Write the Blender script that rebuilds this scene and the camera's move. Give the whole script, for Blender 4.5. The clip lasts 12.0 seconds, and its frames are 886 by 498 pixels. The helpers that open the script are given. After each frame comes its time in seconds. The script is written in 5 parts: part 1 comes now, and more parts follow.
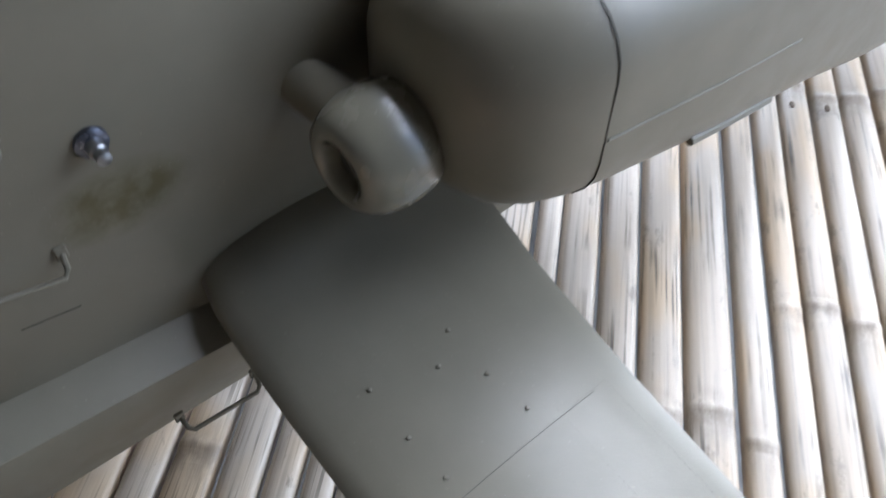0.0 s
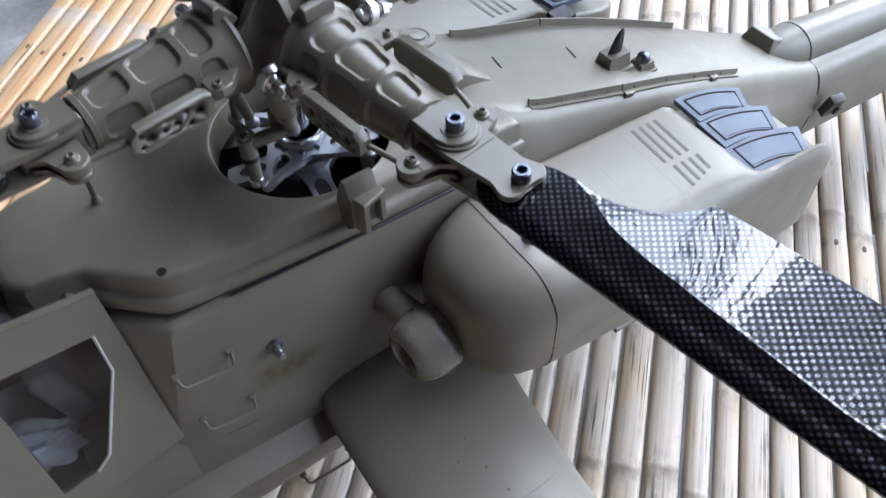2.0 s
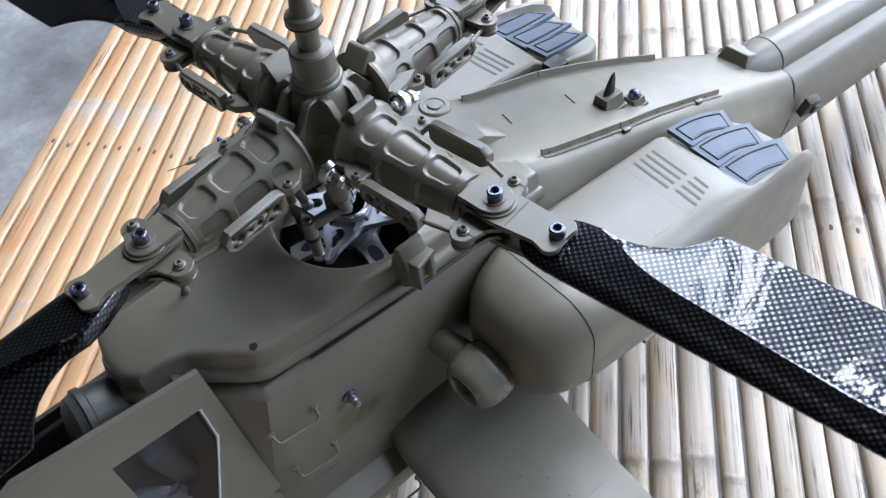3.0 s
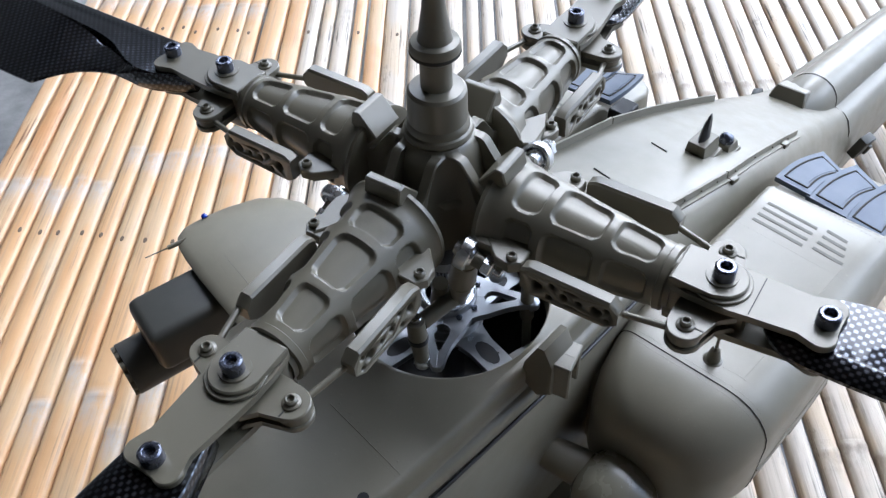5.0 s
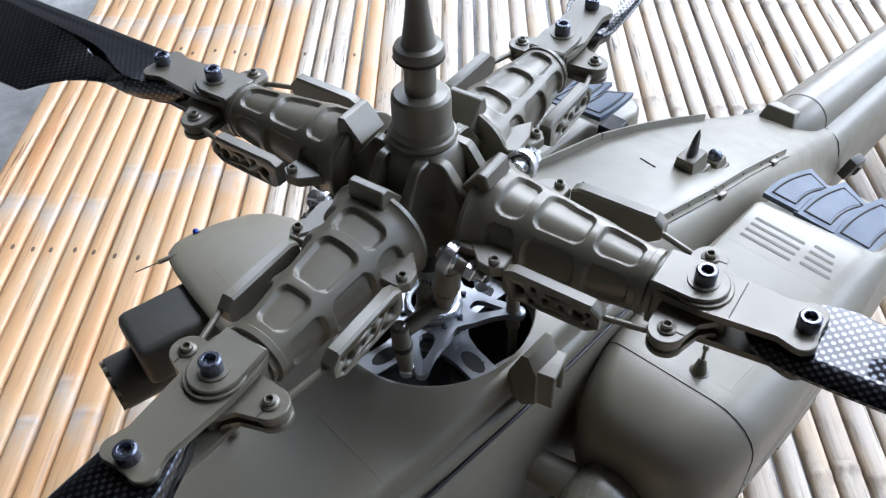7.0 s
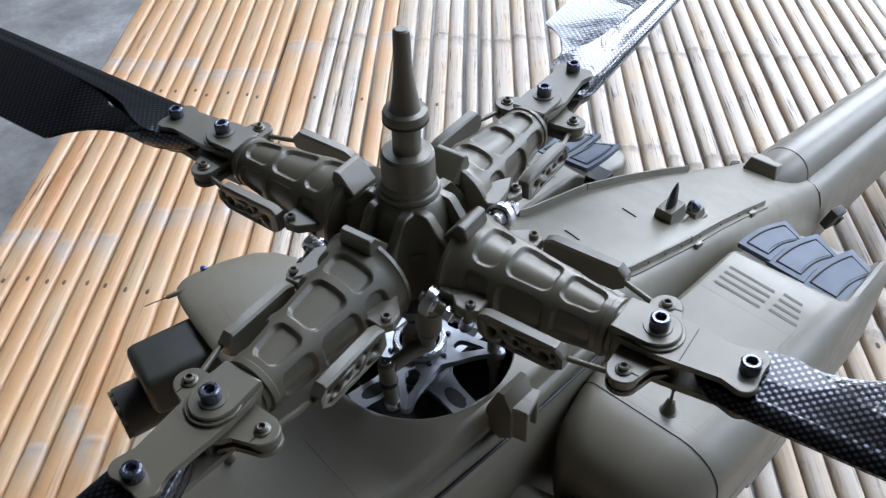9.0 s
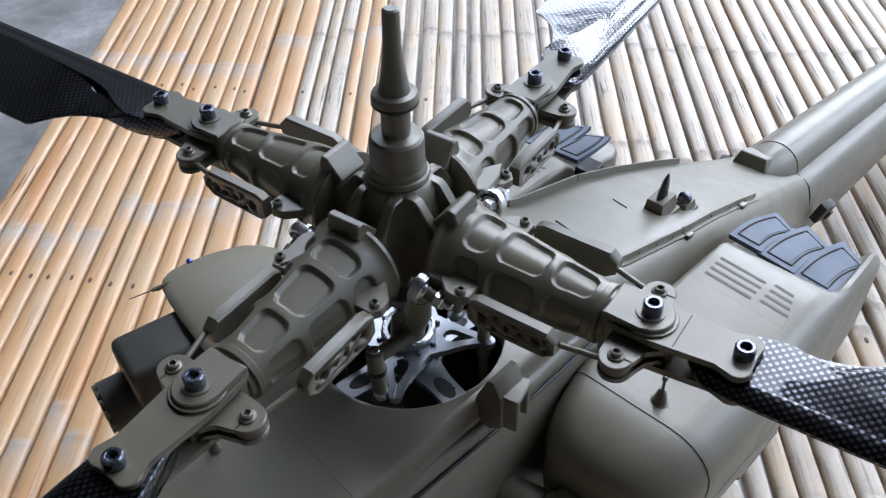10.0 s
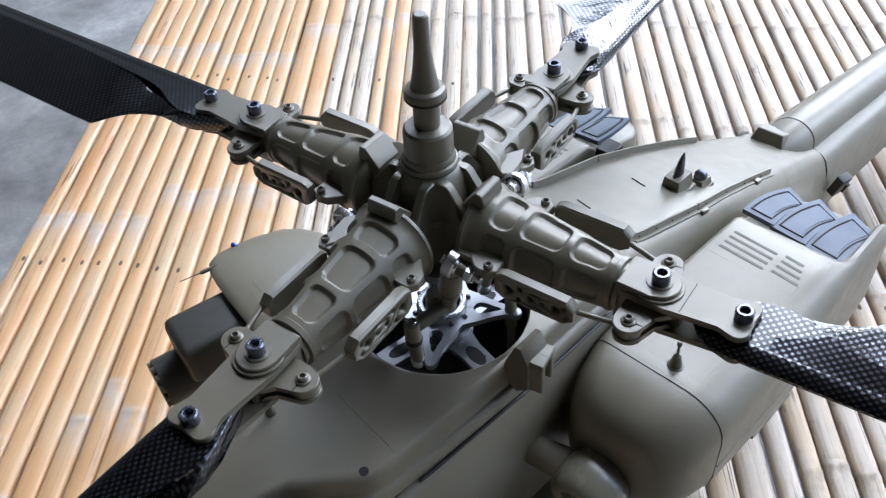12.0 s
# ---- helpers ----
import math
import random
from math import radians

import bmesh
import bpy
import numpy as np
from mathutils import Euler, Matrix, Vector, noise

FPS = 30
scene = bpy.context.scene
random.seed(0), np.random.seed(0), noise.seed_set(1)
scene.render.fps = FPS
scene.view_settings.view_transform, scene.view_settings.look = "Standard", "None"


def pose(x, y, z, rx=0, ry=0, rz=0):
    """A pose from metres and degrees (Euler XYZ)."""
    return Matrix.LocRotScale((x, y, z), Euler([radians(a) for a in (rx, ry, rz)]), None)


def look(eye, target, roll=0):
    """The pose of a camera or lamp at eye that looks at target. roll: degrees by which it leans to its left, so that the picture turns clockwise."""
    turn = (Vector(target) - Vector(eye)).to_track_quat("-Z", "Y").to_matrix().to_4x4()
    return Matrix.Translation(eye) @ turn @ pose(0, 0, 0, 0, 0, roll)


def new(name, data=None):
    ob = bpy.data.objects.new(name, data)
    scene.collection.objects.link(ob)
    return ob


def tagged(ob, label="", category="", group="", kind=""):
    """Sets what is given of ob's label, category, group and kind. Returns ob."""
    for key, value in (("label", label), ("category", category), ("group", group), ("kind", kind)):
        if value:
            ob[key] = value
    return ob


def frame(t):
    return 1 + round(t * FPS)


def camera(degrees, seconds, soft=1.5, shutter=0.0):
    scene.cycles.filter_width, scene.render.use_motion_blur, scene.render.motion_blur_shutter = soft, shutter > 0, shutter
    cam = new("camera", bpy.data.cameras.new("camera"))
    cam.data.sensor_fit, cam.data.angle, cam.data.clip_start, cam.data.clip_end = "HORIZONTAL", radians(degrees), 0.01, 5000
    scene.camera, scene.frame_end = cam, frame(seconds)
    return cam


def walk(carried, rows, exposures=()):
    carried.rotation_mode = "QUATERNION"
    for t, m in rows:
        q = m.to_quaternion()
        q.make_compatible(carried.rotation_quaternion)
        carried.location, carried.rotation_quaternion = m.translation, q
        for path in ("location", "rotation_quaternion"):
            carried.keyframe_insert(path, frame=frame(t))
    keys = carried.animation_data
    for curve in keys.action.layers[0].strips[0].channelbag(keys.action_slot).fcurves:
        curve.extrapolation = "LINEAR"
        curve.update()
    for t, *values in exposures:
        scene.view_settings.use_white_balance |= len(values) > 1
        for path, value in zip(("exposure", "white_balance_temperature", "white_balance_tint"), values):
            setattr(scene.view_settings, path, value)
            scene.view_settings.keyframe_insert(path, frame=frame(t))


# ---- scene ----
from mathutils.bvhtree import BVHTree

cam = camera(54.69, 12.0, soft=1.2, shutter=0.4)
PATH = [
    (0, (-0.0822, -0.2154, 0.3698), (0.0412, -0.0703, 0.1379), 1.79),
    (0.5, (-0.0810, -0.2285, 0.4161), (0.0503, -0.0870, 0.1864), 2.25),
    (1, (-0.0812, -0.2587, 0.4683), (0.0335, -0.0976, 0.2427), 2.42),
    (1.5, (-0.0957, -0.2693, 0.5136), (0.0122, -0.1083, 0.2846), 1.25),
    (2, (-0.1035, -0.2603, 0.5550), (0.0010, -0.1074, 0.3190), -1.14),
    (2.5, (-0.1095, -0.2622, 0.6000), (-0.0106, -0.1082, 0.3624), -5.83),
    (2.7, (-0.1182, -0.2725, 0.6088), (-0.0177, -0.1135, 0.3751), -7.76),
    (4.3, (-0.1486, -0.1734, 0.5539), (-0.0048, -0.0382, 0.3280), -6.66),
    (4.5, (-0.1421, -0.1592, 0.5464), (-0.0005, -0.0231, 0.3196), -5.07),
    (5, (-0.1503, -0.1510, 0.5489), (-0.0070, -0.0065, 0.3284), -4.35),
    (5.5, (-0.1503, -0.1527, 0.5460), (-0.0043, -0.0043, 0.3300), -4.51),
    (6, (-0.1467, -0.1582, 0.5473), (-0.0036, -0.0057, 0.3322), -5.74),
    (6.5, (-0.1475, -0.1594, 0.5412), (-0.0001, -0.0084, 0.3280), -4.50),
    (6.7, (-0.1485, -0.1561, 0.5409), (0.0006, -0.0079, 0.3269), -3.74),
    (8.3, (-0.1648, -0.1752, 0.5741), (-0.0154, -0.0223, 0.3636), -3.55),
    (8.5, (-0.1639, -0.1749, 0.5742), (-0.0132, -0.0215, 0.3650), -3.42),
    (9, (-0.1570, -0.1766, 0.5641), (-0.0031, -0.0200, 0.3597), -3.08),
    (9.5, (-0.1512, -0.1783, 0.5633), (0.0033, -0.0241, 0.3576), -3.00),
    (10, (-0.1573, -0.1759, 0.5573), (-0.0006, -0.0223, 0.3527), -2.26),
    (10.5, (-0.1749, -0.1689, 0.5573), (-0.0141, -0.0216, 0.3513), -0.89),
    (11, (-0.1826, -0.1715, 0.5672), (-0.0234, -0.0269, 0.3580), -1.99),
    (11.5, (-0.1731, -0.1784, 0.5700), (-0.0214, -0.0274, 0.3597), -3.52),
    (12, (-0.1734, -0.1923, 0.5786), (-0.0276, -0.0342, 0.3695), -5.43),
]
EXPO = [(0.0, 1.90, 5310, 10), (0.5, 2.15, 5290, 10), (1.0, 1.85, 5320, 10), (1.5, 1.69, 5270, 10), (2.5, 1.70, 5260, 10), (4.5, 1.62, 5310, 10), (5.5, 1.70, 5340, 10), (6.5, 1.69, 5340, 10), (8.5, 1.42, 5350, 10), (9.5, 1.15, 5350, 10), (10.5, 1.40, 5350, 10), (12.0, 1.54, 5350, 10)]
walk(cam, [(t, look(eye, target, roll)) for t, eye, target, roll in PATH], EXPO)

# ---- daylight: overcast sky beyond the eave of an added, unseen open-sided porch ----
SUN_UP, SUN_ROUND = 44.0, 80.0
world = bpy.data.worlds.new("sky")
scene.world = world
world.use_nodes = True
sky = world.node_tree.nodes.new("ShaderNodeTexSky")
sky.sky_type, sky.sun_disc = "NISHITA", False
sky.sun_elevation, sky.sun_rotation = radians(SUN_UP), radians(SUN_ROUND)
sky.air_density, sky.dust_density = 1.0, 4.0
haze = world.node_tree.nodes.new("ShaderNodeHueSaturation")
haze.inputs["Saturation"].default_value = 0.58
world.node_tree.links.new(sky.outputs[0], haze.inputs["Color"])
world.node_tree.links.new(haze.outputs[0], world.node_tree.nodes["Background"].inputs[0])
world.node_tree.nodes["Background"].inputs[1].default_value = 0.15
sun = new("sun", bpy.data.lights.new("sun", "SUN"))
sun.data.energy, sun.data.angle, sun.data.color = 2.0, radians(92), (1.0, 0.98, 0.95)
sun.matrix_world = look((3.0 * math.sin(radians(SUN_ROUND)), 3.0 * math.cos(radians(SUN_ROUND)), 3.0 * math.tan(radians(SUN_UP))), (0, 0, 0))


# ---- mesh helpers: everything of the model is drawn in millimetres ----
K = 0.001


def mesh_of(name, bm, material, angle=35, scale=K):
    bmesh.ops.recalc_face_normals(bm, faces=bm.faces)
    if scale != 1:
        bmesh.ops.scale(bm, vec=(scale, scale, scale), verts=bm.verts)
    me = bpy.data.meshes.new(name)
    bm.to_mesh(me)
    bm.free()
    me.materials.append(material)
    if angle:
        me.polygons.foreach_set("use_smooth", [True] * len(me.polygons))
        me.set_sharp_from_angle(angle=radians(angle))
    return me


def put(name, me, parent=None, m=None, label=""):
    ob = new(name, me)
    ob.parent = parent
    if m is not None:
        ob.matrix_basis = m
    if label:
        tagged(ob, label)
    return ob


def part(name, bm, material, parent, label="", angle=35, m=None):
    return put(name, mesh_of(name, bm, material, angle), parent, m, label)


def shift(x=0, y=0, z=0, rx=0, ry=0, rz=0):
    """A placing in millimetres and degrees, for use inside a mesh."""
    return pose(x, y, z, rx, ry, rz)


def mpose(x=0, y=0, z=0, rx=0, ry=0, rz=0):
    """A placing in millimetres and degrees, for an object."""
    return pose(x * K, y * K, z * K, rx, ry, rz)


def box(bm, size, m=None, bevel=0.4, segments=1):
    out = bmesh.ops.create_cube(bm, size=1, matrix=(m or Matrix()) @ Matrix.Diagonal((*size, 1)))
    if bevel:
        edges = list({e for v in out["verts"] for e in v.link_edges})
        bmesh.ops.bevel(bm, geom=edges, offset=bevel, segments=segments, affect="EDGES", profile=0.5)


def loops(bm, rings, cap0=True, cap1=True, closed=True):
    """A skin over rings of equally many points."""
    made = [[bm.verts.new(p) for p in ring] for ring in rings]
    n = len(made[0])
    for a, b in zip(made, made[1:]):
        for j in range(n if closed else n - 1):
            bm.faces.new((a[j], a[(j + 1) % n], b[(j + 1) % n], b[j]))
    if cap0:
        bm.faces.new(made[0][::-1])
    if cap1:
        bm.faces.new(made[-1])
    return made


def lathe(bm, profile, m=None, segments=24, cap0=True, cap1=True):
    """Turns (radius, height) pairs round z."""
    m = m or Matrix()
    ring = [(math.cos(2 * math.pi * j / segments), math.sin(2 * math.pi * j / segments)) for j in range(segments)]
    loops(bm, [[m @ Vector((r * c, r * s, z)) for c, s in ring] for r, z in profile], cap0, cap1)


def rod(bm, p0, p1, r0, r1=None, segments=12):
    p0, p1 = Vector(p0), Vector(p1)
    m = Matrix.Translation(p0) @ (p1 - p0).to_track_quat("Z", "Y").to_matrix().to_4x4()
    lathe(bm, [(r0, 0), (r0 if r1 is None else r1, (p1 - p0).length)], m, segments)


def tube(bm, points, r, segments=8):
    points = [Vector(p) for p in points]
    rings = []
    for k, p in enumerate(points):
        way = (points[min(k + 1, len(points) - 1)] - points[max(k - 1, 0)]).normalized()
        q = way.to_track_quat("Z", "Y").to_matrix()
        rings.append([p + q @ Vector((r * math.cos(a), r * math.sin(a), 0)) for a in (2 * math.pi * j / segments for j in range(segments))])
    loops(bm, rings)


def plate(bm, outline, z0, z1, m=None, bevel=0.3):
    """A flat plate with that outline, in the xy plane of m."""
    m = m or Matrix()
    made = loops(bm, [[m @ Vector((x, y, z)) for x, y in outline] for z in (z0, z1)])
    if bevel:
        edges = [bm.edges.get((ring[j], ring[(j + 1) % len(ring)])) for ring in made for j in range(len(ring))]
        bmesh.ops.bevel(bm, geom=edges, offset=bevel, segments=1, affect="EDGES", profile=0.5)


def arc(cx, cy, r, a0, a1, n=8):
    return [(cx + r * math.cos(radians(a0 + (a1 - a0) * k / n)), cy + r * math.sin(radians(a0 + (a1 - a0) * k / n))) for k in range(n + 1)]


def rrect(y0, y1, z0, z1, r, n=4):
    """A rectangle with round corners; r: one radius or four (y1z1, y0z1, y0z0, y1z0)."""
    r = (r,) * 4 if isinstance(r, (int, float)) else r
    out = []
    for (cy, cz, a), q in zip(((y1, z1, 0), (y0, z1, 90), (y0, z0, 180), (y1, z0, 270)), r):
        out += arc(cy - q if cy == y1 else cy + q, cz - q if cz == z1 else cz + q, q, a, a + 90, n)
    return out


def skin(bm, stations, cap0=True, cap1=True):
    """A hull over (x, [(y, z), ...]) stations."""
    return loops(bm, [[Vector((x, y, z)) for y, z in ring] for x, ring in stations], cap0, cap1)


def mirrored(bm):
    bmesh.ops.scale(bm, vec=(1, -1, 1), verts=bm.verts)
    return bm


def tree_of(me):
    return BVHTree.FromPolygons([v.co / K for v in me.vertices], [list(p.vertices) for p in me.polygons])


def line_on(tree, a, b, way, steps=24, lift=0.0):
    """Points of a line from a to b, laid onto a surface along way."""
    out, way = [], Vector(way).normalized()
    for k in range(steps + 1):
        p = Vector(a).lerp(Vector(b), k / steps)
        hit = tree.ray_cast(p - way * 60, way)
        if hit[0] is not None:
            out.append((hit[0] + hit[1] * lift, hit[1]))
    return out


def rivet_row(bm, tree, a, b, way, gap=2.2, r=0.38):
    n = max(2, int((Vector(b) - Vector(a)).length / gap))
    for p, normal in line_on(tree, a, b, way, n):
        if normal.dot(Vector(way)) > 0:
            normal = -normal
        m = Matrix.Translation(p) @ normal.to_track_quat("Z", "Y").to_matrix().to_4x4()
        lathe(bm, [(r, -0.2), (r * 0.85, 0.08), (r * 0.3, 0.15)], m, 6)


def seam_on(bm, tree, a, b, way, r=0.28, steps=24):
    pts = [p for p, _ in line_on(tree, a, b, way, steps, 0.02)]
    if len(pts) > 1:
        tube(bm, pts, r, 6)


# ---- materials ----
def material(name):
    mat = bpy.data.materials.new(name)
    mat.use_nodes = True
    nt = mat.node_tree
    return mat, nt, nt.nodes["Principled BSDF"]


def node(nt, kind, **values):
    nd = nt.nodes.new(kind)
    for key, value in values.items():
        nd.inputs[key.replace("_", " ")].default_value = value
    return nd


def ramp(nt, source, stops):
    nd = nt.nodes.new("ShaderNodeValToRGB")
    el = nd.color_ramp.elements
    while len(el) < len(stops):
        el.new(0.5)
    for e, (pos, col) in zip(el, stops):
        e.position, e.color = pos, (*col, 1)
    nt.links.new(source, nd.inputs[0])
    return nd.outputs[0]


def noise_of(nt, vector, scale, detail=4.0, rough=0.55):
    nd = node(nt, "ShaderNodeTexNoise", Scale=scale, Detail=detail, Roughness=rough)
    nt.links.new(vector, nd.inputs["Vector"])
    return nd.outputs["Fac"]


def relief(nt, bsdf, source, strength, distance):
    nd = node(nt, "ShaderNodeBump", Strength=strength, Distance=distance)
    nt.links.new(source, nd.inputs["Height"])
    nt.links.new(nd.outputs[0], bsdf.inputs["Normal"])


def blend(nt, fac, a, b, kind="MIX"):
    nd = nt.nodes.new("ShaderNodeMix")
    nd.data_type, nd.blend_type = "RGBA", kind
    for value, socket in ((fac, nd.inputs[0]), (a, nd.inputs[6]), (b, nd.inputs[7])):
        if isinstance(value, bpy.types.NodeSocket):
            nt.links.new(value, socket)
        else:
            socket.default_value = value if isinstance(value, float) else (*value, 1)
    return nd.outputs[2]


def paint(name, a, b, rough=(0.34, 0.46), grain=0.06, metal=0.0, stain=None, coat=0.0):
    """Satin paint: two close tones in broad clouds, dust specks, fine orange peel; stain: (place, size, colour) of an oily mark."""
    mat, nt, bsdf = material(name)
    co = nt.nodes.new("ShaderNodeTexCoord").outputs["Object"]
    broad, fine = noise_of(nt, co, 28, 5), noise_of(nt, co, 1400, 3)
    tone = blend(nt, ramp(nt, broad, [(0.35, (0, 0, 0)), (0.7, (1, 1, 1))]), a, b)
    specks = ramp(nt, noise_of(nt, co, 620, 2), [(0.70, (0, 0, 0)), (0.78, (0.35, 0.35, 0.35))])
    tone = blend(nt, specks, tone, tuple(min(1, c * 1.5) for c in b))
    if stain:
        place, size, colour = stain
        mark = nt.nodes.new("ShaderNodeMapping")
        mark.vector_type = "TEXTURE"
        mark.inputs["Location"].default_value, mark.inputs["Scale"].default_value = place, size
        nt.links.new(co, mark.inputs["Vector"])
        ball = nt.nodes.new("ShaderNodeTexGradient")
        ball.gradient_type = "SPHERICAL"
        nt.links.new(mark.outputs[0], ball.inputs[0])
        soak = nt.nodes.new("ShaderNodeMath")
        soak.operation = "MULTIPLY"
        nt.links.new(ramp(nt, ball.outputs["Fac"], [(0.0, (0, 0, 0)), (0.45, (1, 1, 1))]), soak.inputs[0])
        nt.links.new(ramp(nt, noise_of(nt, co, 130, 4), [(0.35, (0.25, 0.25, 0.25)), (0.6, (0.85, 0.85, 0.85))]), soak.inputs[1])
        tone = blend(nt, soak.outputs[0], tone, colour)
    nt.links.new(tone, bsdf.inputs["Base Color"])
    nt.links.new(ramp(nt, noise_of(nt, co, 90, 4), [(0.3, (rough[0],) * 3), (0.7, (rough[1],) * 3)]), bsdf.inputs["Roughness"])
    bsdf.inputs["Metallic"].default_value = metal
    if coat:
        bsdf.inputs["Coat Weight"].default_value, bsdf.inputs["Coat Roughness"].default_value = coat, 0.24
    relief(nt, bsdf, fine, grain, 0.0004)
    return mat


OLIVE = paint("olive_paint", (0.171, 0.156, 0.115), (0.198, 0.181, 0.135), (0.36, 0.46), coat=0.2)
STAINED_OLIVE = paint("oil_marked_olive_paint", (0.171, 0.156, 0.115), (0.198, 0.181, 0.135), (0.36, 0.46), coat=0.2, stain=((-0.050, -0.048, 0.205), (0.022, 0.02, 0.013), (0.085, 0.072, 0.026)))
GLOSS_OLIVE = paint("polished_olive_paint", (0.185, 0.172, 0.126), (0.21, 0.195, 0.146), (0.22, 0.30), coat=0.9)
DARK_OLIVE = paint("olive_paint_on_metal", (0.122, 0.111, 0.079), (0.141, 0.128, 0.093), (0.33, 0.42), 0.03, 0.10, coat=0.35)
SEAM = paint("panel_gap", (0.024, 0.023, 0.018), (0.036, 0.034, 0.027), (0.7, 0.8))
VENT = paint("blue_grey_plastic", (0.085, 0.107, 0.15), (0.115, 0.142, 0.192), (0.5, 0.62))
# olive with the shade of grooves and recesses mixed into the colour
GROOVE = paint("shaded_olive_groove", (0.105, 0.098, 0.076), (0.125, 0.116, 0.09), (0.5, 0.6))
SLOT = paint("shaded_olive_recess", (0.07, 0.066, 0.052), (0.085, 0.08, 0.063), (0.5, 0.6))
# near-black paint; on pylon and port canopy frame it stands for shade
POD = paint("blackened_and_shaded_olive", (0.040, 0.040, 0.034), (0.054, 0.053, 0.045), (0.4, 0.5))
# black parts, and also the painted-in dark of holes, slots and interiors
BLACK = paint("black_plastic_and_shade", (0.010, 0.010, 0.011), (0.018, 0.018, 0.019), (0.3, 0.5))
BOLT = paint("blued_steel", (0.125, 0.133, 0.17), (0.18, 0.19, 0.235), (0.22, 0.34), 0.03, 0.9)
SILVER = paint("machined_aluminium", (0.34, 0.35, 0.37), (0.43, 0.44, 0.46), (0.32, 0.46), 0.03, 1.0)
CHROME = paint("polished_steel", (0.55, 0.56, 0.58), (0.62, 0.63, 0.65), (0.08, 0.16), 0.01, 1.0)
STEEL = paint("brushed_steel", (0.60, 0.61, 0.63), (0.70, 0.71, 0.73), (0.20, 0.32), 0.02, 1.0)
GREY_METAL = paint("grey_anodised_metal", (0.32, 0.33, 0.34), (0.42, 0.43, 0.44), (0.25, 0.4), 0.03, 0.9)
TRIM = paint("pale_window_edge", (0.55, 0.56, 0.55), (0.65, 0.66, 0.64), (0.3, 0.4))
GREY_CLOTH = paint("grey_green_seat", (0.26, 0.265, 0.235), (0.36, 0.365, 0.33), (0.6, 0.8))
CLOTH = paint("crumpled_pale_cloth", (0.50, 0.50, 0.42), (0.64, 0.64, 0.55), (0.8, 0.9))
RUST = paint("rusty_nail_brown", (0.10, 0.068, 0.042), (0.17, 0.12, 0.078), (0.6, 0.8))
RUBBER = paint("tyre_rubber", (0.012, 0.012, 0.012), (0.02, 0.02, 0.02), (0.7, 0.85))
BLUE_LENS = paint("blue_lamp_lens", (0.01, 0.03, 0.25), (0.015, 0.04, 0.32), (0.1, 0.15))


def carbon_fibre():
    mat, nt, bsdf = material("carbon_fibre")
    co = nt.nodes.new("ShaderNodeTexCoord").outputs["Object"]
    split = nt.nodes.new("ShaderNodeSeparateXYZ")
    nt.links.new(co, split.inputs[0])

    def calc(kind, p, q=0.0):
        nd = nt.nodes.new("ShaderNodeMath")
        nd.operation = kind
        for value, socket in ((p, nd.inputs[0]), (q, nd.inputs[1])):
            if isinstance(value, float):
                socket.default_value = value
            else:
                nt.links.new(value, socket)
        return nd.outputs[0]

    # over-and-under weave, wrapped round the leading edge
    k = math.pi / 0.00150
    over = calc("MULTIPLY", calc("SINE", calc("MULTIPLY", split.outputs[0], k)), calc("SINE", calc("MULTIPLY", calc("ADD", split.outputs[1], split.outputs[2]), k)))
    tows = ramp(nt, over, [(0.03, (0.005, 0.005, 0.007)), (0.20, (0.058, 0.063, 0.074)), (0.8, (0.135, 0.145, 0.168))])
    nt.links.new(blend(nt, ramp(nt, noise_of(nt, co, 160, 3), [(0.42, (0, 0, 0)), (0.75, (0.6, 0.6, 0.6))]), tows, (0.012, 0.012, 0.014)), bsdf.inputs["Base Color"])
    bsdf.inputs["Roughness"].default_value = 0.22
    bsdf.inputs["Metallic"].default_value = 0.92
    bsdf.inputs["Coat Weight"].default_value = 1.0
    bsdf.inputs["Coat Roughness"].default_value = 0.02
    bsdf.inputs["Coat IOR"].default_value = 1.46
    wave = node(nt, "ShaderNodeBump", Strength=0.014, Distance=0.0006)
    nt.links.new(noise_of(nt, co, 38, 1), wave.inputs["Height"])
    nt.links.new(wave.outputs[0], bsdf.inputs["Coat Normal"])
    return mat


CARBON = carbon_fibre()


def tinted_glass():
    mat, nt, bsdf = material("smoked_window")
    bsdf.inputs["Base Color"].default_value = (0.64, 0.66, 0.76, 1)
    bsdf.inputs["Transmission Weight"].default_value = 1.0
    bsdf.inputs["Roughness"].default_value = 0.03
    bsdf.inputs["IOR"].default_value = 1.12
    bsdf.inputs["Coat Weight"].default_value = 0.6
    return mat


GLASS = tinted_glass()


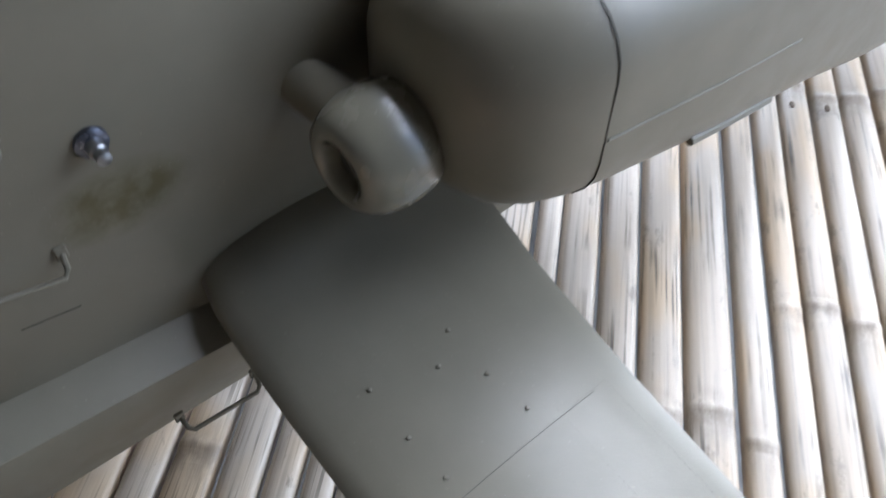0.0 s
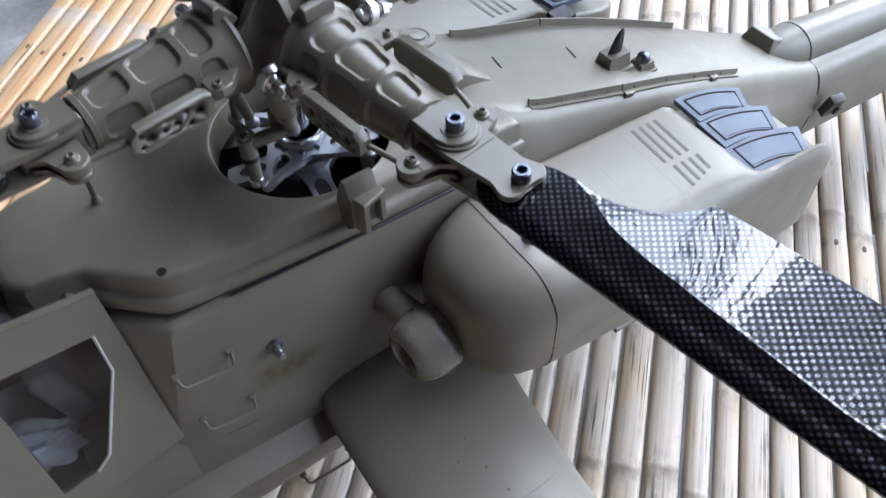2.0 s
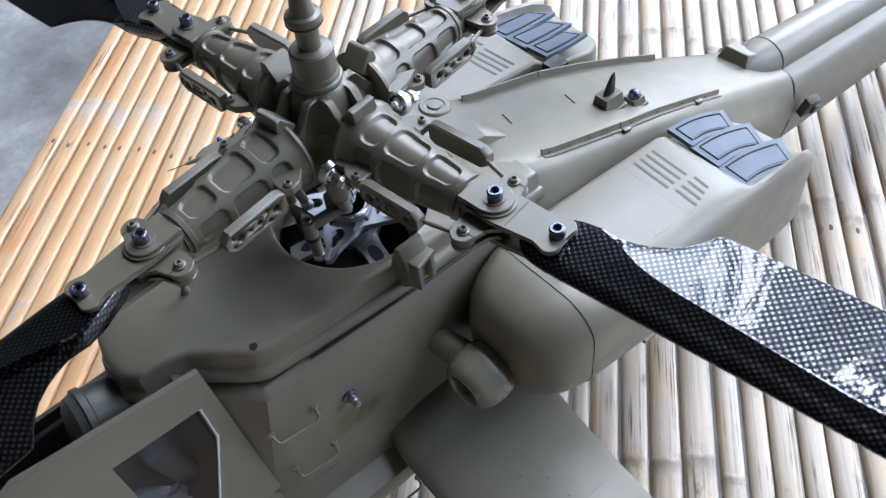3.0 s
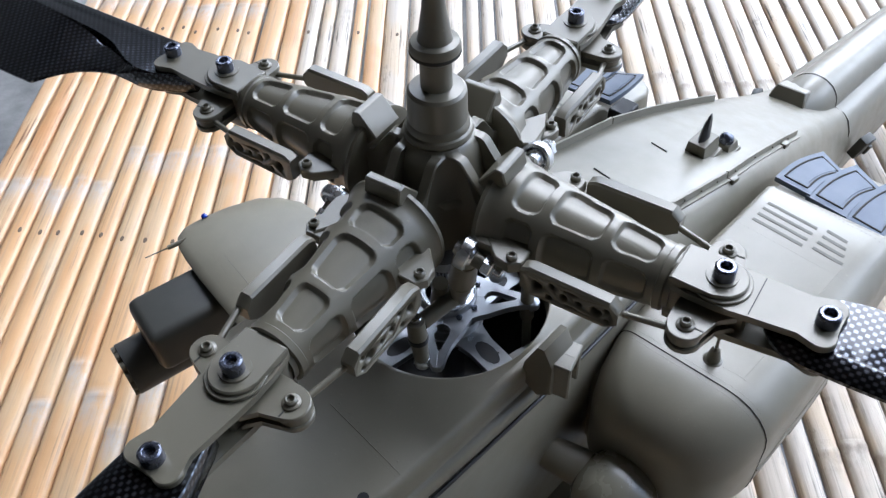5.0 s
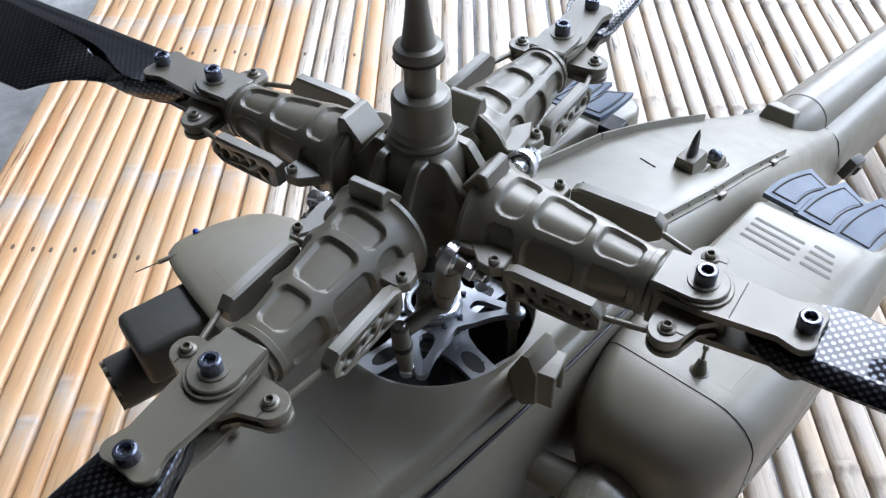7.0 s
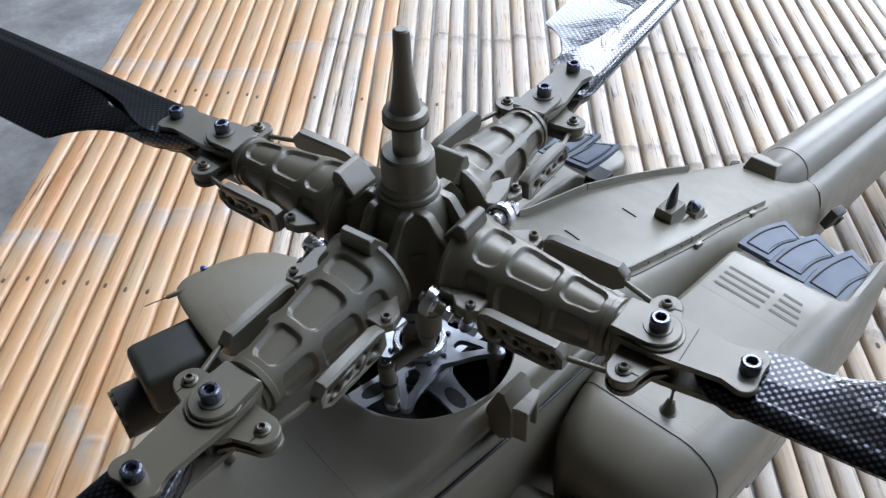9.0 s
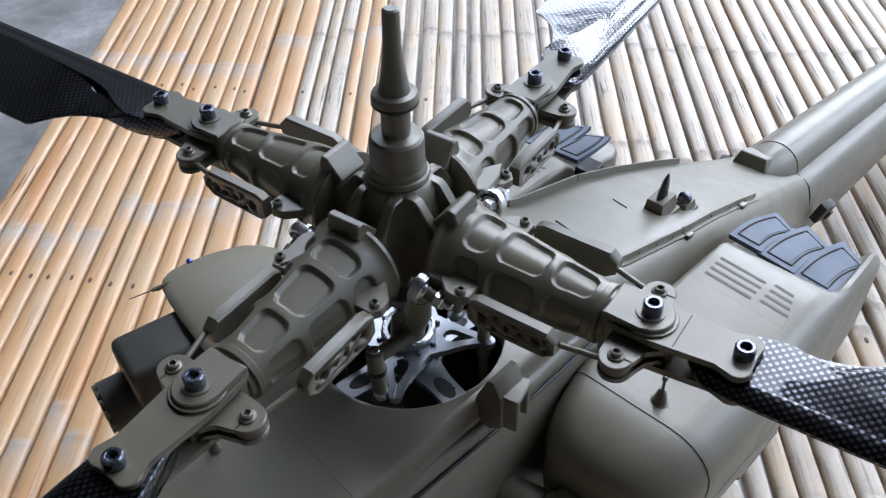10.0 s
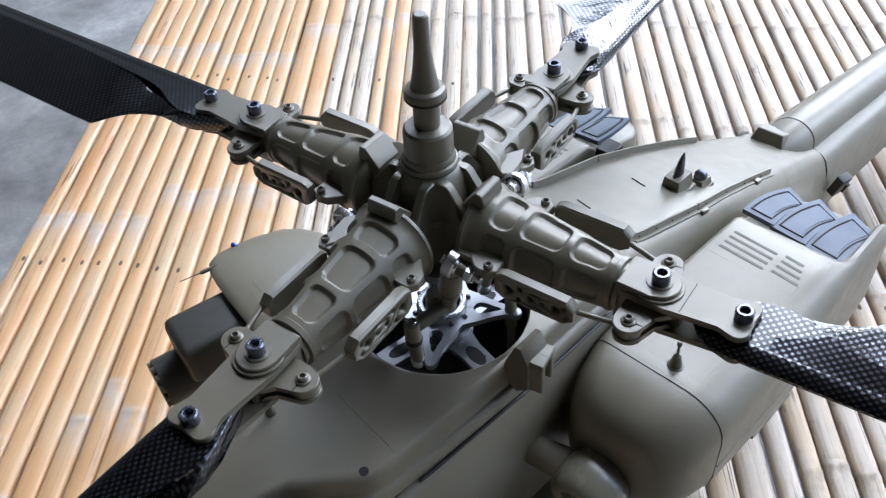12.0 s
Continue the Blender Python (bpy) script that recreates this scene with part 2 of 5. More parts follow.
def bamboo(name, honey, pale, stain, soft, smear):
    """Split bamboo: long grain, slat-to-slat tone, grey stains about the nodes."""
    mat, nt, bsdf = material(name)
    co = nt.nodes.new("ShaderNodeTexCoord").outputs["Object"]
    rnd = nt.nodes.new("ShaderNodeObjectInfo").outputs["Random"]
    worn = nt.nodes.new("ShaderNodeAttribute")
    worn.attribute_name = "node_wear"
    spread = node(nt, "ShaderNodeMapping")
    spread.inputs["Scale"].default_value = (7, 300, 300)
    move = nt.nodes.new("ShaderNodeVectorMath")
    nt.links.new(co, move.inputs[0])
    comb = nt.nodes.new("ShaderNodeCombineXYZ")
    far = nt.nodes.new("ShaderNodeMath")
    far.operation = "MULTIPLY"
    far.inputs[1].default_value = 37.0
    nt.links.new(rnd, far.inputs[0])
    nt.links.new(far.outputs[0], comb.inputs[0])
    nt.links.new(comb.outputs[0], move.inputs[1])
    nt.links.new(move.outputs[0], spread.inputs["Vector"])
    grain = noise_of(nt, spread.outputs[0], 1.0, 6, 0.6)
    broad = noise_of(nt, move.outputs[0], 6, 4)
    streak = node(nt, "ShaderNodeMapping")
    streak.inputs["Scale"].default_value = (0.4, 1, 1)
    nt.links.new(move.outputs[0], streak.inputs["Vector"])
    blotch = noise_of(nt, streak.outputs[0], 60, 6, 0.7)
    tone = blend(nt, ramp(nt, broad, [(0.35, (0, 0, 0)), (0.65, (1, 1, 1))]), honey, pale)
    tone = blend(nt, ramp(nt, rnd, [(0.0, (0, 0, 0)), (1.0, (0.6, 0.6, 0.6))]), tone, pale)
    tone = blend(nt, ramp(nt, noise_of(nt, streak.outputs[0], 16, 3), [(0.50, (0, 0, 0)), (0.58, (0.65, 0.65, 0.65))]), tone, (0.55, 0.41, 0.25))
    tone = blend(nt, ramp(nt, grain, [(0.30, (0.32, 0.32, 0.32)), (0.50, (0, 0, 0))]), tone, stain)
    tone = blend(nt, ramp(nt, blotch, [(0.59, (0, 0, 0)), (0.74, (soft,) * 3)]), tone, stain)
    # weather cracks: thin dark lines along the grain, in patches
    thin = node(nt, "ShaderNodeMapping")
    thin.inputs["Scale"].default_value = (11, 420, 420)
    nt.links.new(move.outputs[0], thin.inputs["Vector"])
    crack = nt.nodes.new("ShaderNodeMath")
    crack.operation = "MULTIPLY"
    nt.links.new(ramp(nt, noise_of(nt, thin.outputs[0], 1.0, 3, 0.5), [(0.54, (0, 0, 0)), (0.63, (1, 1, 1))]), crack.inputs[0])
    nt.links.new(ramp(nt, noise_of(nt, move.outputs[0], 13, 3), [(0.45, (0, 0, 0)), (0.62, (soft,) * 3)]), crack.inputs[1])
    tone = blend(nt, crack.outputs[0], tone, tuple(0.45 * c for c in stain))
    about = nt.nodes.new("ShaderNodeMath")
    about.operation = "MULTIPLY"
    nt.links.new(worn.outputs["Fac"], about.inputs[0])
    nt.links.new(ramp(nt, noise_of(nt, streak.outputs[0], 75, 6, 0.75), [(0.36, (0, 0, 0)), (0.58, (0.9, 0.9, 0.9))]), about.inputs[1])
    tone = blend(nt, about.outputs[0], tone, smear)
    nt.links.new(tone, bsdf.inputs["Base Color"])
    nt.links.new(ramp(nt, blotch, [(0.3, (0.30, 0.30, 0.30)), (0.7, (0.5, 0.5, 0.5))]), bsdf.inputs["Roughness"])
    relief(nt, bsdf, grain, 0.35, 0.0008)
    return mat


HONEY = bamboo("honey_bamboo", (0.55, 0.298, 0.124), (0.61, 0.400, 0.210), (0.32, 0.265, 0.21), 0.4, (0.46, 0.42, 0.37))
WORN = bamboo("worn_edge_bamboo", (0.50, 0.25, 0.095), (0.58, 0.385, 0.21), (0.30, 0.125, 0.045), 0.9, (0.46, 0.42, 0.37))
PALE = bamboo("weathered_bamboo", (0.48, 0.385, 0.275), (0.54, 0.48, 0.395), (0.16, 0.13, 0.10), 0.95, (0.26, 0.21, 0.155))


def cement():
    mat, nt, bsdf = material("cement")
    co = nt.nodes.new("ShaderNodeTexCoord").outputs["Object"]
    broad, fine = noise_of(nt, co, 3.5, 6, 0.65), noise_of(nt, co, 60, 5, 0.7)
    tone = ramp(nt, broad, [(0.34, (0.13, 0.13, 0.13)), (0.5, (0.27, 0.27, 0.265)), (0.66, (0.46, 0.455, 0.445))])
    tone = blend(nt, ramp(nt, fine, [(0.4, (0, 0, 0)), (0.7, (0.5, 0.5, 0.5))]), tone, (0.20, 0.20, 0.195))
    nt.links.new(tone, bsdf.inputs["Base Color"])
    bsdf.inputs["Roughness"].default_value = 0.75
    relief(nt, bsdf, fine, 0.3, 0.004)
    return mat


CEMENT = cement()


def plaster(name, a, b):
    mat, nt, bsdf = material(name)
    co = nt.nodes.new("ShaderNodeTexCoord").outputs["Object"]
    nt.links.new(blend(nt, noise_of(nt, co, 1.5, 6), a, b), bsdf.inputs["Base Color"])
    bsdf.inputs["Roughness"].default_value = 0.85
    return mat


# dark surfaces for the unseen walls and ceiling that hold back light
WALL = plaster("unseen_wall_plaster", (0.085, 0.08, 0.072), (0.115, 0.11, 0.10))
ROOF = plaster("unseen_ceiling_plaster", (0.11, 0.09, 0.075), (0.15, 0.125, 0.10))
LEAF = paint("leaf_green", (0.035, 0.075, 0.02), (0.06, 0.11, 0.035), (0.4, 0.6))
BARK = paint("bark", (0.09, 0.07, 0.05), (0.16, 0.13, 0.10), (0.8, 0.9))

# ---- the place: cement floor; unseen walls and roof added round the bench to shape light ----
FLOOR_Z = -0.46
bm = bmesh.new()
box(bm, (30, 30, 0.1), shift(0, 0, FLOOR_Z - 0.05), 0)
tagged(put("floor", mesh_of("floor", bm, CEMENT, 0, 1)), "worn grey cement floor with pale patches", "floor", kind="structure")
bm = bmesh.new()
box(bm, (7.2, 0.15, 3.2), shift(-0.4, 3.3, FLOOR_Z + 1.6), 0)
tagged(put("shade_wall_far", mesh_of("shade_wall_far", bm, WALL, 0, 1)), "unseen plain wall beyond the bench, added to block light", "wall", kind="structure")
bm = bmesh.new()
box(bm, (0.15, 7.4, 3.2), shift(-2.2, 0, FLOOR_Z + 1.6), 0)
tagged(put("shade_wall_side", mesh_of("shade_wall_side", bm, WALL, 0, 1)), "unseen plain wall past the nose, added to block light", "wall", kind="structure")
bm = bmesh.new()
box(bm, (3.0, 0.15, 3.2), shift(-0.7, -1.75, FLOOR_Z + 1.6), 0)
tagged(put("shade_wall_near", mesh_of("shade_wall_near", bm, WALL, 0, 1)), "unseen plain wall on the near side, added to dim the light", "wall", kind="structure")
bm = bmesh.new()
box(bm, (4.5, 6.8, 0.12), shift(-1.0, 0.4, FLOOR_Z + 3.26), 0)
tagged(put("ceiling", mesh_of("ceiling", bm, ROOF, 0, 1)), "unseen plain ceiling that ends at the eave, added to shape the light", "ceiling", kind="structure")

# ---- garden tree beyond the eave, seen only in the gloss of the blades ----
def garden_tree(x, y, high, spread, seed):
    rng = random.Random(seed)
    tree = tagged(new("garden_tree"), "leafy green garden tree beyond the open porch", "tree")
    tree.matrix_basis = pose(x, y, FLOOR_Z)
    bm = bmesh.new()
    lathe(bm, [(0.14, 0), (0.11, 0.3), (0.09, high * 0.45), (0.05, high * 0.75)], None, 10)
    tips = []
    for k in range(11):
        a, z0 = rng.uniform(0, 6.28), high * rng.uniform(0.38, 0.7)
        end = Vector((math.cos(a), math.sin(a), 0)) * spread * rng.uniform(0.5, 1.0) + Vector((0, 0, high * rng.uniform(0.6, 1.0)))
        mid = Vector((0, 0, z0)).lerp(end, 0.5) + Vector((0, 0, 0.12))
        rod(bm, (0, 0, z0), mid, 0.04, 0.025, 7)
        rod(bm, mid, end, 0.025, 0.008, 7)
        tips += [mid, end, mid.lerp(end, 0.5)]
    put("trunk", mesh_of("trunk", bm, BARK, 40, 1), tree)
    verts, faces = [], []
    for k in range(6000):
        c = rng.choice(tips) + Vector([rng.gauss(0, 0.13) for _ in range(3)])
        u = Vector([rng.gauss(0, 1) for _ in range(3)]).normalized()
        v = u.orthogonal().normalized()
        n, size = len(verts), rng.uniform(0.05, 0.09)
        verts += [c - u * size, c + v * size * 0.4, c + u * size, c - v * size * 0.4]
        faces.append((n, n + 1, n + 2, n + 3))
    me = bpy.data.meshes.new("crown")
    me.from_pydata(verts, [], faces)
    me.materials.append(LEAF)
    tagged(put("crown", me, tree), kind="stuff")


garden_tree(2.9, -0.1, 3.7, 1.2, 5)
garden_tree(4.9, 2.7, 5.0, 1.5, 9)
garden_tree(3.9, 2.3, 2.3, 1.2, 12)

# ---- bamboo bench ----
GRAIN, EDGE = 41.7, 0.466
bench = tagged(new("bamboo_bench"), "bench top of split bamboo slats, honey coloured to weathered white", "bench")
bench.matrix_basis = pose(0, 0, 0, 0, 0, GRAIN)


def slat_mesh(seed, mat, half, anchors):
    """One slat along x: flattened section, slight waves, raised node rings."""
    rng = random.Random(seed)
    high, flatness = 0.0085, 0.25 if mat is not PALE else 0.36
    nodes = [a + rng.uniform(-0.006, 0.006) for a in anchors]
    at = max(nodes)
    while at < 1.5:
        at += rng.uniform(0.29, 0.36)
        nodes.append(at)
    at = min(nodes)
    while at > -1.2:
        at -= rng.uniform(0.25, 0.34)
        nodes.append(at)
    marks = sorted({round(-1.30 + 0.05 * k, 4) for k in range(59)} | {round(n + d, 4) for n in nodes for d in (-0.04, -0.03, -0.022, -0.015, -0.010, -0.005, -0.002, 0, 0.002, 0.005, 0.009, 0.014)})
    phase = rng.uniform(0, 6)
    bm = bmesh.new()
    rings, wear = [], []
    for x in marks:
        d = min(abs(x - n) for n in nodes)
        swell = (0.0003 if mat is not PALE else 0.0007) * math.exp(-((d / 0.003) ** 2)) - 0.0005 * math.exp(-(((d - 0.005) / 0.002) ** 2))
        mid = 0.0006 * math.sin(x * 4.1 + phase)
        w, h = half + swell * 0.3 + 0.0003 * math.sin(x * 6 + phase), high + swell
        ring = [(x, mid + w * math.cos(a), -high + h * abs(math.sin(a)) ** flatness) for a in (math.pi * j / 12 for j in range(13))]
        rings.append([Vector(p) for p in ring + [(x, mid - w * 0.8, -high - 0.002), (x, mid + w * 0.8, -high - 0.002)]])
        past = min((n - x for n in nodes if n - x > -0.001), default=1.0)
        reach = 0.026 if mat is not PALE else 0.017
        before = min((x - n for n in nodes if x - n > -0.001), default=1.0)
        wear += [max(0.0, 1 - max(0.0, past / reach - 0.35) / 1.1, 1 - before / 0.008)] * 15
    loops(bm, rings)
    me = mesh_of("slat", bm, mat, 50, 1)
    me.attributes.new("node_wear", "FLOAT", "POINT").data.foreach_set("value", wear)
    return me


bm = bmesh.new()
for x in (-1.1, -0.36, 0.34, 1.2):
    rod(bm, (x, EDGE - 1.33, -0.040), (x, EDGE - 0.01, -0.040), 0.029, segments=12)
bearer = put("bearer", mesh_of("bearer", bm, HONEY, 40, 1), bench)
bm = bmesh.new()
rod(bm, (0, 0, FLOOR_Z), (0, 0, -0.03), 0.032, segments=12)
leg = mesh_of("leg", bm, HONEY, 40, 1)
for x in (-1.05, 1.35):
    for y in (EDGE - 1.25, EDGE - 0.09):
        put("leg", leg, bench, pose(x, y, 0))

# ---- the model helicopter ----
heli = tagged(new("model_helicopter"), "olive-drab scale helicopter model with carbon blades, standing on bamboo", "model helicopter")

# lower fuselage
bm = bmesh.new()


def towards_canopy(ring, f):
    """Leans the flanks in to meet the sloping canopy sides."""
    return [(y * (1 - f + f * min(1.04, (46.4 - (z - 200) * 0.26) / 46.5)), z) for y, z in ring]


def flank(y0, y1, z0, z1, r):
    """A rounded section with one more point half way down each side."""
    ring = rrect(y0, y1, z0, z1, r)
    z = min(197, z1 - 26)
    return ring[:10] + [(y0, z)] + ring[10:] + [(y1, z)]


hull = skin(bm, [
    (-109, towards_canopy(flank(-44, 44, 112, 266, 3), 1.0)),
    (-106, towards_canopy(flank(-45.6, 45.6, 108, 268, 4), 1.0)),
    (-104.5, flank(-47.6, 47.6, 104, 271, 5)),
    (-86, flank(-48, 48, 104, 271, 5)),
    (0, flank(-48, 48, 100, 270, 5)),
    (60, flank(-48, 48, 98, 266, 5)),
    (150, flank(-46, 46, 92, 236, 12)),
    (250, flank(-42, 42, 84, 196, 20)),
    (320, flank(-36, 36, 80, 166, 24)),
    (369, flank(-24, 24, 74, 128, 20)),
])
for v in hull[2]:
    v.co.x += 16.5 * min(1, max(0, (v.co.z - 197) / 76))
bmesh.ops.delete(bm, geom=[f for f in bm.faces if f.calc_center_median().z > 258 and abs(f.calc_center_median().y) < 36 and -90 < f.calc_center_median().x < 70], context="FACES")
fuselage_mesh = mesh_of("fuselage", bm, STAINED_OLIVE, 40)
fuselage = put("fuselage", fuselage_mesh, heli)
for size, at in (((26, 88, 3), (-76, 0, 267)), ((124, 9, 3), (-1, -42, 266.5)), ((124, 9, 3), (-1, 42, 266.5))):
    bm = bmesh.new()
    box(bm, size, shift(*at), 0.4)
    part("top_shelf", bm, OLIVE, fuselage)
fus_tree = tree_of(fuselage_mesh)

# cheek fairings along both sides
for side, name in ((1, "port"), (-1, "starboard")):
    bm = bmesh.new()
    st = []
    for x in (-260, -200, -96, -60, -20, 20, 60):
        inner, outer = 147.5 - 0.09 * (x + 26), 141.5 - 0.08 * (x + 26)
        st.append((x, [(-40, inner + 1), (-47.4, inner), (-60.4, outer), (-61.2, outer - 0.5), (-61.3, outer - 1.6), (-57.5, 122), (-50, 102), (-40, 97)]))
    skin(bm, st)
    if side < 0:
        mirrored(bm)
    part("cheek_fairing", bm, OLIVE, heli, angle=25)

# rotor fairing (doghouse): rings round the shaft opening
def skew(x, y):
    """The fairing's front is turned a little towards the port side."""
    f = max(0, -x) * 0.0872
    return x + 0.0872 * y * min(1, max(0, -x / 50)), y + f


OUT = [(-139, 0), (-137, -13), (-130, -23), (-113, -26.5), (-107.5, -28), (-103.5, -31.5), (-86, -46), (-82, -48.4), (-76, -49.6), (-40, -49.6), (0, -49.0), (40, -48.6), (75, -47.8), (92, -46)]
OUT = OUT + [(92, 0)] + [(x, -y) for x, y in OUT[::-1] if y]
OUT = [skew(x, y) for x, y in OUT]
outline = []
for (x0, y0), (x1, y1) in zip(OUT, OUT[1:] + OUT[:1]):
    n = max(1, int(math.hypot(x1 - x0, y1 - y0) / 5))
    outline += [(x0 + (x1 - x0) * k / n, y0 + (y1 - y0) * k / n) for k in range(n)]


def drop(x):
    d = max(0, -112 - x)
    return -0.12 * d - 0.0075 * d * d - 0.02 * max(-100, x) - 0.17 * max(0, x - 50)


rings = []
for inset, z in ((24, 268), (5, 269.6), (2.2, 270), (0.7, 271), (0, 273), (0, 275.6), (0.4, 277.2), (1.2, 278.2), (2.3, 278.7), (3.4, 279.0), (4.0, 279.8), (4.1, 281.4), (3.9, 284.0), (3.8, 287.0), (3.9, 288.6), (4.4, 289.8), (5.4, 290.6), (6.6, 291.0), (8.0, 291.1)):
    ring = []
    for x, y in outline:
        r = math.hypot(x, y)
        f = (r - inset) / r
        ring.append(Vector((x * f, y * f, z + drop(x * f))))
    rings.append(ring)
def rim(r, z):
    return [Vector((r * x / math.hypot(x, y), r * y / math.hypot(x, y), z + drop(r * x / math.hypot(x, y)))) for x, y in outline]


edge, mouth = rings[-1], rim(40.0, 292.6)
for f in (0.02, 0.06, 0.2, 0.4, 0.6, 0.8, 0.93, 0.98):
    ring = [p.lerp(q, f) for p, q in zip(edge, mouth)]
    rings.append([Vector((p.x, p.y, 291.1 + 1.5 * f + drop(p.x))) for p in ring])
rings += [mouth, rim(39.6, 292.4), rim(39.3, 291.6), rim(39.0, 276)]
bm = bmesh.new()
loops(bm, rings, False, False)
cowl_mesh = mesh_of("rotor_fairing", bm, OLIVE, 38)
cowl = put("rotor_fairing", cowl_mesh, heli, label="olive rotor fairing with round shaft opening")
cowl_tree = tree_of(cowl_mesh)
# well lining in flat black: the opening's inner shade put into the colour
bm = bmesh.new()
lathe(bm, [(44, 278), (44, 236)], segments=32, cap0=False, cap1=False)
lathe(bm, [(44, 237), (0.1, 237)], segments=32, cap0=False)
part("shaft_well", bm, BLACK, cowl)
# black pegs flush with the skin paint the dark inside the screw holes
for y in (-43, 43):
    x, y = skew(-77.5, y)
    level = line_on(cowl_tree, (x, y, 300), (x + 0.1, y, 300), (0, 0, -1), 1)[0][0].z
    bm = bmesh.new()
    rod(bm, (x, y, level - 3), (x, y, level + 0.08), 2.0, 2.0, 16)
    part("painted_screw_hole", bm, BLACK, cowl)
bm = bmesh.new()
seam_on(bm, cowl_tree, (*skew(-63.5, -46.4), 300), (*skew(-63.5, -8), 300), (0, 0, -1), 0.14)
part("seam", bm, OLIVE, cowl)
bm = bmesh.new()
rivet_row(bm, cowl_tree, (*skew(-61, -46), 300), (*skew(-61, 0), 300), (0, 0, -1), 5.0, 0.42)
rivet_row(bm, cowl_tree, (*skew(-65, -46), 300), (*skew(-65, -24), 300), (0, 0, -1), 1.7, 0.3)
tagged(part("riveting", bm, OLIVE, cowl), kind="stuff")
bm = bmesh.new()
lathe(bm, [(3.4, -1.5), (3.2, 1.0), (2.6, 1.6), (2.1, 5), (1.6, 6), (1.2, 7)], shift(-88, 12, 290), 16)
front_pin = part("front_pin_antenna", bm, OLIVE, cowl, "pin antenna on the fairing's front")
bm = bmesh.new()
rod(bm, (-88, 12, 295), (-88, 12, 322), 1.2, 1.0, 10)
part("pin", bm, DARK_OLIVE, front_pin)
# black tube laid along the lip to paint the slit's shadow
bm = bmesh.new()
tube(bm, [(-62, -45.0, 271.0), (-56, -45.6, 270.9), (-30, -47.0, 270.4), (0, -48.4, 269.4), (50, -48.6, 267.4), (70, -48.2, 265)], 0.85, 8)
part("shadow_gap", bm, BLACK, fuselage)

def sweep(x):
    """The tail stands a hair to starboard of the rotor's centre line."""
    return -0.011 * max(0.0, x - 60)


# aft fairing: sloping deck between the engines
bm = bmesh.new()


def deck(x, top, half, side, low):
    """One station: flat crowned deck, round shoulder, flared side."""
    pts = [(half * k / 4, top - 1.5 * (k / 4) ** 2) for k in range(5)]
    pts += [(half + 3, top - 3.2), (half + 6, top - 7), (half + 8.5, top - 13), (half + 12, top - 24), (side, low), (side - 4, low - 30)]
    c = sweep(x)
    return (x, [(c - y, z) for y, z in pts[:0:-1]] + [(c + y, z) for y, z in pts])


skin(bm, [
    deck(73, 286.8, 29, 44, 250), deck(83, 285.2, 33, 48, 247), deck(92, 282.4, 35, 51, 243), deck(110, 274, 34, 52, 236), deck(135, 266, 34, 52, 230), deck(162, 257.5, 34, 52, 222),
    deck(200, 243, 33, 50, 208), deck(240, 225.5, 31, 47, 194), deck(272, 210.5, 28, 43, 182), deck(310, 192.5, 24.5, 39, 166),
    deck(335, 181, 22.6, 37, 152), deck(355, 172.5, 22.0, 35.5, 140), deck(369.6, 167.0, 22.0, 34.5, 130),
])
aft_mesh = mesh_of("aft_fairing", bm, OLIVE, 50)
aft = put("aft_fairing", aft_mesh, heli, label="sloping olive deck behind the rotor")
aft_tree = tree_of(aft_mesh)

# tail boom: round spine on a wider body
def boom(x, low, k):
    """A station: half-round spine of radius 17.5 k above the flanks; low: the height where they meet."""
    c = sweep(x)
    pts = [(y * k, low + z * k) for y, z in arc(0, 0, 17.5, 90, 0, 9) + [(17.4, -1.4), (19.5, -1.9), (24.5, -3.6), (29, -8), (32, -16), (33.4, -29), (33.4, -46), (31, -64), (22, -80), (0.1, -86)]]
    return (x, [(c + y, z) for y, z in pts] + [(c - y, z) for y, z in pts[-2:0:-1]])


bm = bmesh.new()
skin(bm, [boom(x, low, k) for x, low, k in ((371.2, 166.8, 1), (430, 157.5, 0.97), (520, 143.5, 0.93), (700, 115.5, 0.83), (900, 84, 0.72))])
part("tail_boom", bm, OLIVE, heli, angle=50)
bm = bmesh.new()
skin(bm, [(x, [(sweep(x) + (y - sweep(x)) * 0.985, z - 0.3) for y, z in ring]) for x, ring in (boom(369.2, 167.0, 1), boom(371.7, 166.7, 1))])
part("boom_joint", bm, SEAM, heli)
bm = bmesh.new()
skin(bm, [(x, [(sweep(x) + r * math.cos(a), z + r * math.sin(a)) for a in (math.pi * j / 14 for j in range(15))] + [(sweep(x) - r, z - 25), (sweep(x) + r, z - 25)]) for x, z, r in ((326, 168, 10), (338, 168.8, 13.5), (348, 168.6, 16), (358, 167.9, 17.2), (369.5, 167.0, 17.4))])
part("spine_root", bm, OLIVE, heli, angle=50)

